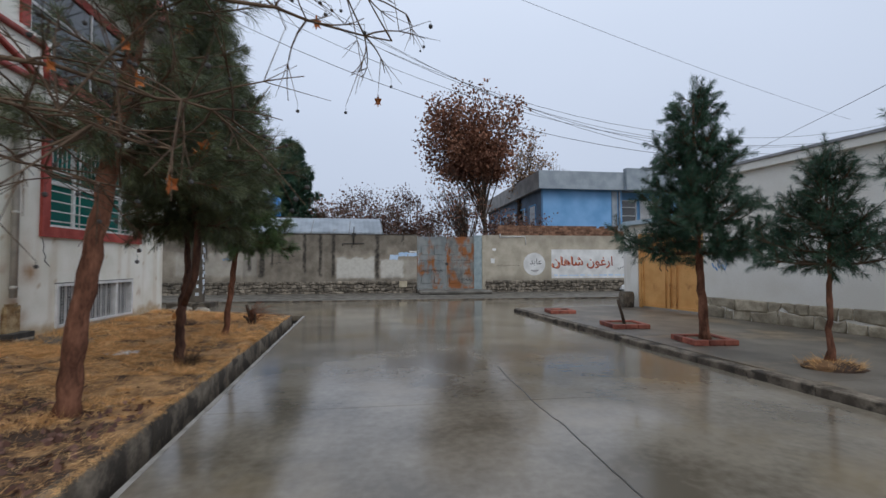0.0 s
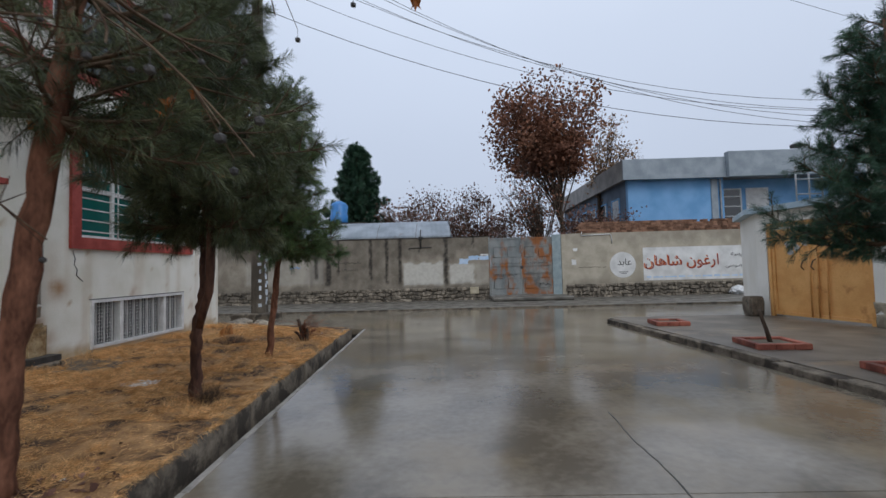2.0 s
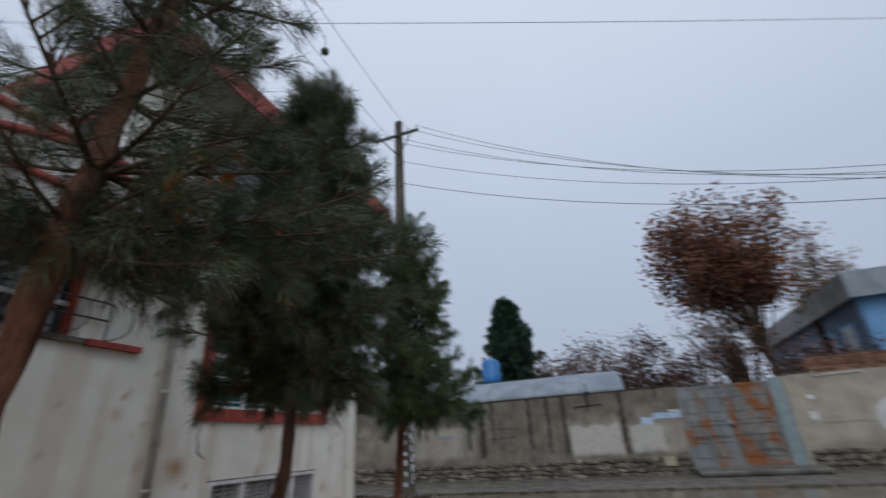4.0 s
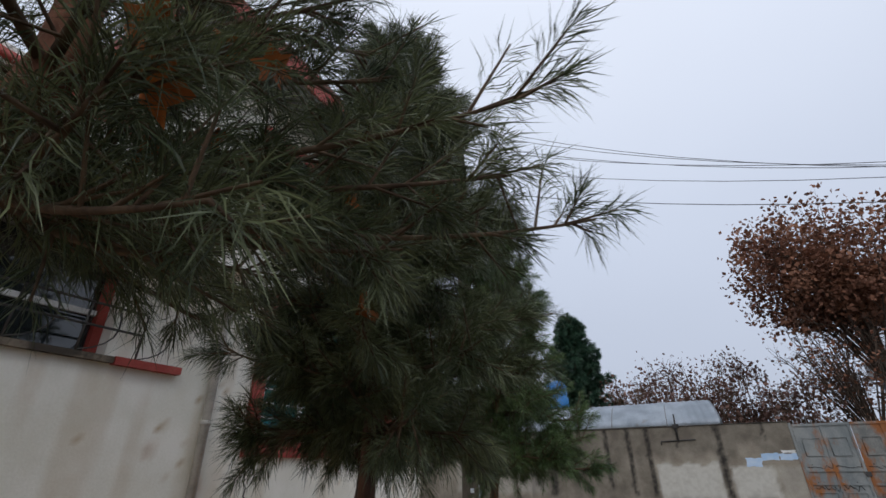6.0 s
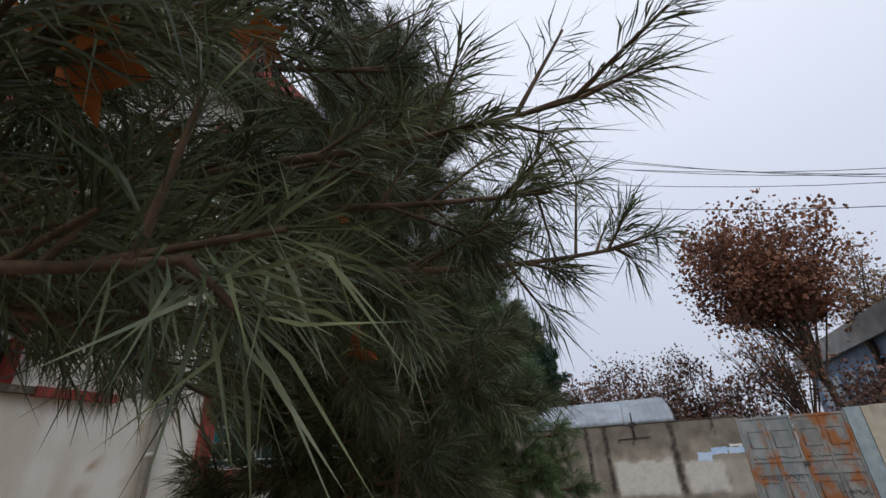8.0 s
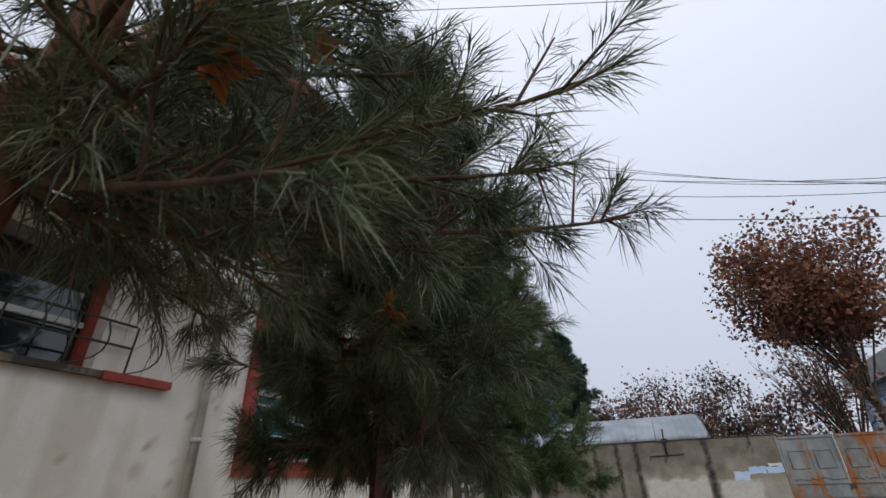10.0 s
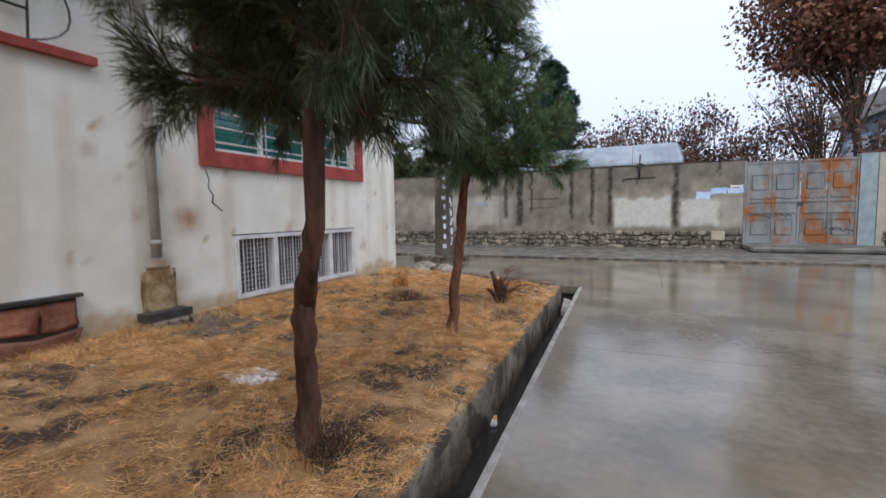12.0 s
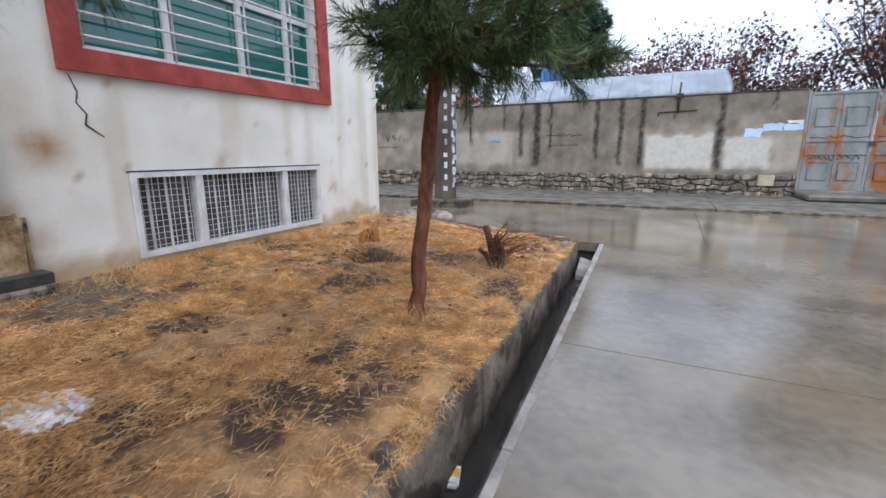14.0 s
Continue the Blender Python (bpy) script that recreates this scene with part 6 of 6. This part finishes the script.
def broadleaf(name, label, base, trunk_h, crown, n_limbs, leaf_count, leaf, seed, mat, cluster=0.5, wood=None, r0=0.2, lean=(0, 0), low=0.0, side=6):
    """A deciduous tree: trunk, limbs to points spread through the crown (centre, half sizes), side twigs and clusters of leaves."""
    r = np.random.default_rng(seed)
    base = np.array(base, float)
    tree = thing(name, label, "tree", at=tuple(base))
    c, h = np.array(crown[0], float) - base, np.array(crown[1], float)
    forkp = np.array([lean[0], lean[1], trunk_h])
    bm = bmesh.new()
    tube(bm, bezier((0, 0, 0), (lean[0] * 0.3, lean[1] * 0.3, trunk_h * 0.5), forkp, 7), list(np.linspace(r0 * 1.2, r0 * 0.7, 7)), 8)
    part("trunk", bm, wood or M_BARK2, tree)
    bm = bmesh.new()
    tips = []
    for i in range(n_limbs):
        d = unit(r.normal(size=3))
        q = c + d * h * r.uniform(0.35, 1.02) ** 0.6
        q[2] = max(q[2], low + r.uniform(0, 0.5))
        if q[2] < trunk_h * 0.8:
            q[2] = trunk_h * 0.8 + r.uniform(0, .5)
        m = forkp + (q - forkp) * 0.5 + np.array([0, 0, 0.12 * np.linalg.norm(q - forkp)]) + r.normal(0, 0.25, 3)
        pts = bezier(forkp - np.array([0, 0, r.uniform(0, trunk_h * 0.25)]), m, q, 8)
        tube(bm, pts, list(np.linspace(r0 * 0.30, 0.012, 8)), 5, False)
        tips.append(q)
        for k in range(side):
            b = pts[r.integers(3, 8)]
            e = b + unit(r.normal(size=3) + np.array([0, 0, 0.5])) * r.uniform(0.4, 1.1) * min(h[0], 2.5) * 0.4
            tube(bm, bezier(b, (b + e) / 2 + r.normal(0, 0.06, 3), e, 4), [0.018, 0.013, 0.009, 0.005], 4, False)
            tips.append(e)
            for s in range(3):
                e2 = e + unit(r.normal(size=3) + np.array([0, 0, 0.4])) * r.uniform(0.2, 0.5)
                st = b + (e - b) * r.uniform(0.3, 1)
                tube(bm, [st, e2], [0.008, 0.004], 3, False)
                tips.append(e2)
    tagged(part("branchwood", bm, wood or M_BARK2, tree), kind="stuff")
    if leaf_count:
        tips = np.array(tips)
        tips = tips[tips[:, 2] > low - 0.4]
        o = tips[r.integers(0, len(tips), leaf_count)] + r.normal(0, cluster, (leaf_count, 3)) * np.array([1, 1, 0.8])
        state = np.random.get_state()
        np.random.seed(seed)
        tagged(leaves("foliage", o, r.uniform(0.6, 1.3, leaf_count) * leaf, mat, tree), kind="stuff")
        np.random.set_state(state)
    return tree


broadleaf("autumn_tree", "tree with a round crown of dry brown leaves", (7.2, 28.0, -0.07), 5.0, ((6.1, 28.0, 8.9), (3.1, 2.8, 2.75)), 40, 15000, 0.20, 41, M_BROWNLEAF, 0.32, r0=0.16, lean=(-0.3, 0), low=7.2, side=14)
broadleaf("autumn_tree", "thin half-bare tree with pale brown leaves", (10.3, 31.5, -0.07), 4.0, ((11.0, 31.5, 9.0), (1.5, 1.4, 2.4)), 34, 1500, 0.20, 42, M_PALELEAF, 0.22, r0=0.12)
broadleaf("autumn_tree", "leafless spreading tree with few brown leaves", (5.6, 26.8, -0.07), 2.4, ((4.9, 26.8, 5.4), (2.0, 1.6, 1.5)), 40, 900, 0.15, 43, M_BROWNLEAF, 0.25, r0=0.12)
broadleaf("bare_tree", "leafless thin grey tree far behind", (17.5, 42, -0.07), 4.5, ((17.5, 42, 9.0), (1.7, 1.5, 2.4)), 30, 0, 0.1, 44, M_PALELEAF, wood=M_TWIG, r0=0.10)
for i, (x, y, hx, zt, cnt) in enumerate(((-2.6, 28.5, 1.3, 5.4, 1500), (-1.1, 30.5, 1.4, 6.3, 1500), (0.6, 29.0, 1.3, 5.9, 1400), (2.3, 30.5, 1.5, 6.2, 1500), (3.6, 27.2, 1.2, 4.8, 1400), (7.4, 25.6, 1.5, 4.4, 1500), (9.2, 25.2, 1.3, 4.2, 1100), (-8.6, 27.0, 1.5, 4.2, 1100), (-11.0, 28.5, 1.8, 5.0, 1200))):
    broadleaf("shrub", "tall autumn shrub with sparse reddish-brown leaves", (x, y, -0.07), 1.0, ((x, y, zt - 1.7), (hx * 1.15, 1.1, 1.6)), 34, int(cnt * 1.35), 0.16, 50 + i, M_SHRUBLEAF, 0.26, r0=0.06, wood=M_TWIG)

# ---- the plane tree whose boughs hang over the road ----
plane = thing("plane_tree", "bare plane tree with long boughs and hanging seed balls", "tree", at=(-3.1, 1.75, 0.1))
B = np.array((-3.1, 1.75, 0.1))
bm = bmesh.new()
tube(bm, [(0, 0, 0), (0.03, 0.02, 0.8), (0.06, 0.06, 1.7), (0.05, 0.1, 2.6), (-0.05, 0.15, 4.4), (-0.1, 0.2, 6.0)], [0.17, 0.14, 0.13, 0.11, 0.07, 0.02], 10)
part("trunk", bm, surface("pale_plane_bark", (0.16, 0.13, 0.09), (0.30, 0.26, 0.19), 4, 0.85, 0.6, 40, 0.2, stretch=(1, 1, 0.4)), plane)
BOUGHS = (((-3.05, 1.85, 2.36), (-1.60, 3.15, 3.06), (0.65, 4.50, 3.26), 0.036), ((-3.05, 1.85, 2.16), (-1.70, 3.15, 2.58), (-0.35, 3.65, 2.26), 0.026), ((-3.05, 1.85, 1.96), (-1.90, 3.05, 2.41), (-0.65, 3.55, 2.04), 0.020),
          ((-3.05, 1.85, 2.76), (-1.30, 3.55, 3.86), (0.80, 5.15, 3.86), 0.034), ((-3.05, 1.85, 1.86), (-2.10, 3.05, 2.16), (-1.25, 4.15, 1.91), 0.018), ((-3.10, 1.85, 3.16), (-2.30, 3.75, 4.36), (-1.30, 5.35, 4.26), 0.03))
r = np.random.default_rng(71)
balls, dry = [], []
for p0, p1, p2, rad in BOUGHS:
    bm = bmesh.new()
    c = bezier(np.array(p0) - B, np.array(p1) - B, np.array(p2) - B, 22) + r.normal(0, 0.012, (22, 3))
    tube(bm, c, list(np.linspace(rad, 0.006, 22)), 7)
    for k in range(30):
        i = r.integers(5, 22)
        d = unit(c[i] - c[i - 1] + r.normal(0, 0.55, 3))
        e = c[i] + d * r.uniform(0.25, 0.8) + np.array([0, 0, r.uniform(-0.12, 0.05)])
        w = bezier(c[i], (c[i] + e) / 2 + r.normal(0, 0.05, 3), e, 6)
        tube(bm, w, list(np.linspace(0.008, 0.003, 6)), 4, False)
        for s in range(3):
            e2 = w[r.integers(2, 6)] + unit(d + r.normal(0, 0.7, 3)) * r.uniform(0.08, 0.3)
            tube(bm, [w[3], e2], [0.004, 0.002], 3, False)
            if r.random() < 0.35:
                balls.append(e2)
            elif r.random() < 0.07:
                dry.append(e2)
    part("bough", bm, M_TWIG, plane, "long bare bough with fine twigs")
bm = bmesh.new()
for q in balls[:150]:
    ln = r.uniform(0.02, 0.07)
    tube(bm, [q, q + np.array([0, 0, -ln])], 0.0015, 3, False)
    bmesh.ops.create_icosphere(bm, subdivisions=1, radius=r.uniform(0.013, 0.019), matrix=Matrix.Translation(q + np.array([0, 0, -ln - 0.01])))
tagged(part("seed_cluster", bm, M_DARK, plane, "small dark seed balls"), kind="stuff")
for q in dry[:10]:
    bm = bmesh.new()
    s = r.uniform(0.04, 0.07)
    ring = [bm.verts.new(q + np.array([math.cos(a) * s * (1 if i % 2 else .5) * 0.6, math.cos(2 * a) * s * 0.4, -s + math.sin(a) * s * (1 if i % 2 else .5)])) for i, a in enumerate(np.linspace(0, 2 * math.pi, 12, endpoint=False))]
    bm.faces.new(ring)
    part("dry_leaf", bm, M_DRYLEAF, plane, "curled orange dry leaf")

# ---- small things on the lawn ----
def stump(x, y):
    s = thing("tree_stump", "freshly cut orange-brown tree stump in dry grass", "stump", at=(x, y, lawn_z(x, y) - 0.02))
    bm = bmesh.new()
    n = 14
    ring = [(math.cos(a) * 0.10 * (1 + .12 * math.sin(3 * a)), math.sin(a) * 0.10 * (1 + .12 * math.cos(2 * a))) for a in np.linspace(0, 2 * math.pi, n, endpoint=False)]
    lo = [bm.verts.new((p * 1.35, q * 1.35, 0)) for p, q in ring]
    hi = [bm.verts.new((p, q, 0.24 + 0.05 * p / 0.085)) for p, q in ring]
    for i in range(n):
        bm.faces.new((lo[i], lo[(i + 1) % n], hi[(i + 1) % n], hi[i])).smooth = True
    bm.faces.new(lo[::-1])
    part("bark", bm, surface("torn_bark", (0.42, 0.17, 0.055), (0.60, 0.30, 0.11), 9, 0.85, 0.8, 50, 0.2, stretch=(1, 1, 0.25), spots=(0.07, 0.04, 0.025), spot_scale=9, spot_at=0.57, spot_soft=0.05), s, "orange wood with dark strips of bark")
    bm = bmesh.new()
    bm.faces.new([bm.verts.new((p, q, 0.243 + 0.05 * p / 0.085)) for p, q in ring])
    part("cut_face", bm, M_CUTWOOD, s, "pale orange cut face")


stump(-3.62, 10.72)
mound(-3.45, 10.6, lawn_z(-3.45, 10.6) - 0.03, 0.46, 0.15, 9, "grass_mound", "mound of dry straw round a stump", "mound", M_LAWN)

shrub = thing("cut_shrub", "cut-back leafless shrub with reddish stems", "shrub", at=(-2.15, 10.87, lawn_z(-2.15, 10.87) - 0.02))
bm = bmesh.new()
r = np.random.default_rng(81)
for sx, sy, top, rad in ((-0.10, 0.0, 0.44, 0.045), (-0.04, 0.05, 0.34, 0.038), (0.03, -0.04, 0.26, 0.034), (-0.12, -0.06, 0.22, 0.03)):
    e = np.array([sx * 1.5, sy * 1.5, top])
    tube(bm, bezier((sx * 0.5, sy * 0.5, 0), e * 0.5 + r.normal(0, .02, 3), e, 6), list(np.linspace(rad, rad * 0.7, 6)), 7)
part("stem_base", bm, M_BARK2, shrub, "thick cut stems")
bm = bmesh.new()
for k in range(46):
    a = r.normal(0.0, 1.0)
    out = r.uniform(.10, .50)
    s0 = np.array([r.uniform(-.10, .06), r.uniform(-.06, .06), r.uniform(0, 0.32)])
    e = s0 + np.array([math.cos(a) * out, math.sin(a) * out, r.uniform(0.0, 0.34)])
    c = bezier(s0, s0 * 0.5 + e * 0.5 + np.array([0, 0, r.uniform(.04, .16)]) + r.normal(0, .03, 3), e, 7) + r.normal(0, .008, (7, 3))
    tube(bm, c, list(np.linspace(0.0050, 0.0018, 7)), 4, False)
    for q in range(3):
        i = r.integers(2, 6)
        tube(bm, [c[i], c[i] + unit(r.normal(size=3) + np.array([math.cos(a), math.sin(a), 0.5])) * r.uniform(.05, .18)], [0.0025, 0.0012], 3, False)
tw = part("twig_spray", bm, surface("reddish_twig", (0.16, 0.06, 0.035), (0.30, 0.13, 0.07), 9, 0.8, 0.2, 50, 0.2), shrub, "thin reddish twigs")
tagged(tw, kind="stuff")

tuft = thing("dry_tuft", "tuft of thin brown stalks at the foot of a pine", "grass tuft", at=(-1.90, 7.0, lawn_z(-1.90, 7.0) - 0.01))
bm = bmesh.new()
for k in range(160):
    a, out = r.uniform(0, 6.28), r.uniform(.02, .20)
    s0 = np.array([r.normal(0, .05), r.normal(0, .05), 0])
    e = s0 + np.array([math.cos(a) * out, math.sin(a) * out, r.uniform(0.06, 0.26)])
    tube(bm, bezier(s0, (s0 + e) / 2 + np.array([0, 0, .04]), e, 4), [0.003, 0.0025, 0.002, 0.001], 3, False)
tagged(part("stalk_bundle", bm, M_TWIG, tuft, "thin brown stalks"), kind="stuff")

sheet = thing("plastic_sheet", "crumpled dirty white plastic sheet on the grass", "litter", at=(-3.02, 7.55, lawn_z(-3.02, 7.55) + 0.004))
bm = bmesh.new()
n = 22
g = [[bm.verts.new((-0.22 + 0.44 * i / n + 0.03 * noise.noise((i, j, 1)), -0.13 + 0.26 * j / n + 0.03 * noise.noise((i * .7, j * .6, 6)), 0.012 + 0.05 * abs(noise.noise((i * .35, j * .4, 3))) + 0.02 * abs(noise.noise((i, j, 4))))) for i in range(n + 1)] for j in range(n + 1)]
for j in range(n):
    for i in range(n):
        u, v = i / n * 2 - 1, j / n * 2 - 1
        if u * u + v * v * 0.8 + 0.5 * noise.noise((i * .25, j * .25, 9)) < 0.95:
            bm.faces.new((g[j][i], g[j][i + 1], g[j + 1][i + 1], g[j + 1][i]))
bmesh.ops.delete(bm, geom=[v for v in bm.verts if not v.link_faces], context="VERTS")
sh = part("sheet", bm, M_PLASTICBAG, sheet)
sh.modifiers.new("thickness", "SOLIDIFY").thickness = 0.003


def can(x, y, z, turn, label, mat):
    t = thing("crushed_carton", label, "litter", at=(x, y, z))
    bm = bmesh.new()
    box(bm, -0.075, 0.075, -0.04, 0.04, 0, 0.04)
    bmesh.ops.bevel(bm, geom=bm.edges[:], offset=0.012, segments=2, affect="EDGES")
    bmesh.ops.subdivide_edges(bm, edges=bm.edges[:], cuts=1)
    for v in bm.verts:
        v.co += Vector((noise.noise(v.co * 30), noise.noise(v.co * 30 + Vector((3, 0, 0))), 0)) * 0.006
    part("carton", bm, M_PLASTICBAG, t)
    boxes("print_band", mat, t, (-0.03, 0.03, -0.0415, 0.0415, 0.0405, 0.0415))
    t.rotation_euler = (0, 0, turn)


can(-1.53, 8.48, -0.364, 1.9, "crushed white and yellow carton floating in the ditch", surface("faded_yellow_print", (0.50, 0.30, 0.07), (0.66, 0.45, 0.16), 30, 0.6, 0.1, 60, 0.3))
bits = random.Random(17)
for i in range(26):
    x, y = bits.uniform(-4.6, -1.8), bits.uniform(5.0, 12.3)
    t = thing("litter_scrap", "small scrap of pale litter on the dry grass", "litter", "litter scraps on the lawn", at=(x, y, lawn_z(x, y) + 0.006))
    bm = bmesh.new()
    s = bits.uniform(0.015, 0.045)
    ring = [(math.cos(a) * s * bits.uniform(.6, 1.3), math.sin(a) * s * bits.uniform(.4, 1.0)) for a in np.linspace(0, 2 * math.pi, 7, endpoint=False)]
    prism(bm, ring, 0.0, 0.006)
    part("scrap", bm, M_PLASTICBAG if bits.random() < 0.75 else M_PALEBLUE, t)
for i in range(16):
    x, y = bits.uniform(-4.7, -4.2), bits.uniform(7.9, 8.8)
    t = thing("litter_scrap", "pale plastic scrap by the drain block", "litter", "litter scraps on the lawn", at=(x + 0.25, y, lawn_z(x + .25, y) + 0.006))
    bm = bmesh.new()
    s = bits.uniform(0.02, 0.06)
    prism(bm, [(math.cos(a) * s * bits.uniform(.6, 1.3), math.sin(a) * s * 0.5) for a in np.linspace(0, 2 * math.pi, 7, endpoint=False)], 0.0, 0.008)
    part("scrap", bm, M_PLASTICBAG, t)


cl = np.random.default_rng(91)
vv, ff = [], []
for i in range(700):
    x, y = cl.uniform(-4.6, -1.75), cl.uniform(2.0, 12.4)
    if noise.noise((x * 1.25, y * 1.25, 7)) < -0.05 and cl.random() < 0.7:
        continue
    q = 0.006 + 0.022 * cl.random() ** 2
    c = np.array([x, y, lawn_z(x, y) + 0.012 + q * 0.3])
    k = len(vv)
    vv += [c + np.array(d) * q * cl.uniform(0.6, 1.3) for d in ((1, 0, 0), (-1, 0, 0), (0, 1, 0), (0, -1, 0), (0, 0, 0.7), (0, 0, -0.7))]
    ff += [k + t for f in ((0, 2, 4), (2, 1, 4), (1, 3, 4), (3, 0, 4), (2, 0, 5), (1, 2, 5), (3, 1, 5), (0, 3, 5)) for t in f]
tagged(raw_mesh("soil_clods", vv, 3, ff, surface("dark_clod", (0.05, 0.032, 0.022), (0.14, 0.085, 0.05), 20, 0.95, 0.2, 60, 0.1, island=True)), "scattered dark crumbs of soil on the lawn", "soil", kind="stuff")


wet = tagged(new("wet_patch"), "dark wet soil in front of the splash block", "soil", kind="structure")
bm = bmesh.new()
n = 26
g = [[bm.verts.new((-4.75 + 1.05 * i / n, 7.55 + 1.5 * j / n, lawn_z(-4.75 + 1.05 * i / n, 7.55 + 1.5 * j / n) + 0.020)) for i in range(n + 1)] for j in range(n + 1)]
for j in range(n):
    for i in range(n):
        u, v = i / n * 1.5 - 0.5, j / n * 2 - 1
        if u * u + v * v + 0.55 * noise.noise((i * .22, j * .22, 9)) + 0.25 * noise.noise((i * .6, j * .6, 2)) < 0.62:
            bm.faces.new((g[j][i], g[j][i + 1], g[j + 1][i + 1], g[j + 1][i])).smooth = True
bmesh.ops.delete(bm, geom=[v for v in bm.verts if not v.link_faces], context="VERTS")
part("mud", bm, surface("wet_mud", (0.06, 0.045, 0.032), (0.14, 0.11, 0.08), 6, 0.5, 0.6, 50, 0.4), wet)


def rock(x, y, z, sx, sy, sz, seed):
    t = thing("rock", "rough grey stone lying at the house corner", "rock", "stones at the corner", at=(x, y, z))
    bm = bmesh.new()
    bmesh.ops.create_icosphere(bm, subdivisions=3, radius=1.0)
    for v in bm.verts:
        k = 1 + 0.28 * noise.noise(v.co * 1.3 + Vector((seed, 0, 0))) + 0.08 * noise.noise(v.co * 5)
        v.co = Vector((v.co.x * sx * k, v.co.y * sy * k, max(v.co.z * sz * k, -0.3 * sz)))
    part("stone", bm, M_STONE, t)


rock(-4.75, 13.45, 0.07, 0.32, 0.2, 0.16, 3)
rock(-4.35, 13.95, 0.05, 0.22, 0.16, 0.12, 8)
rock(-5.0, 14.3, 0.06, 0.28, 0.2, 0.14, 14)
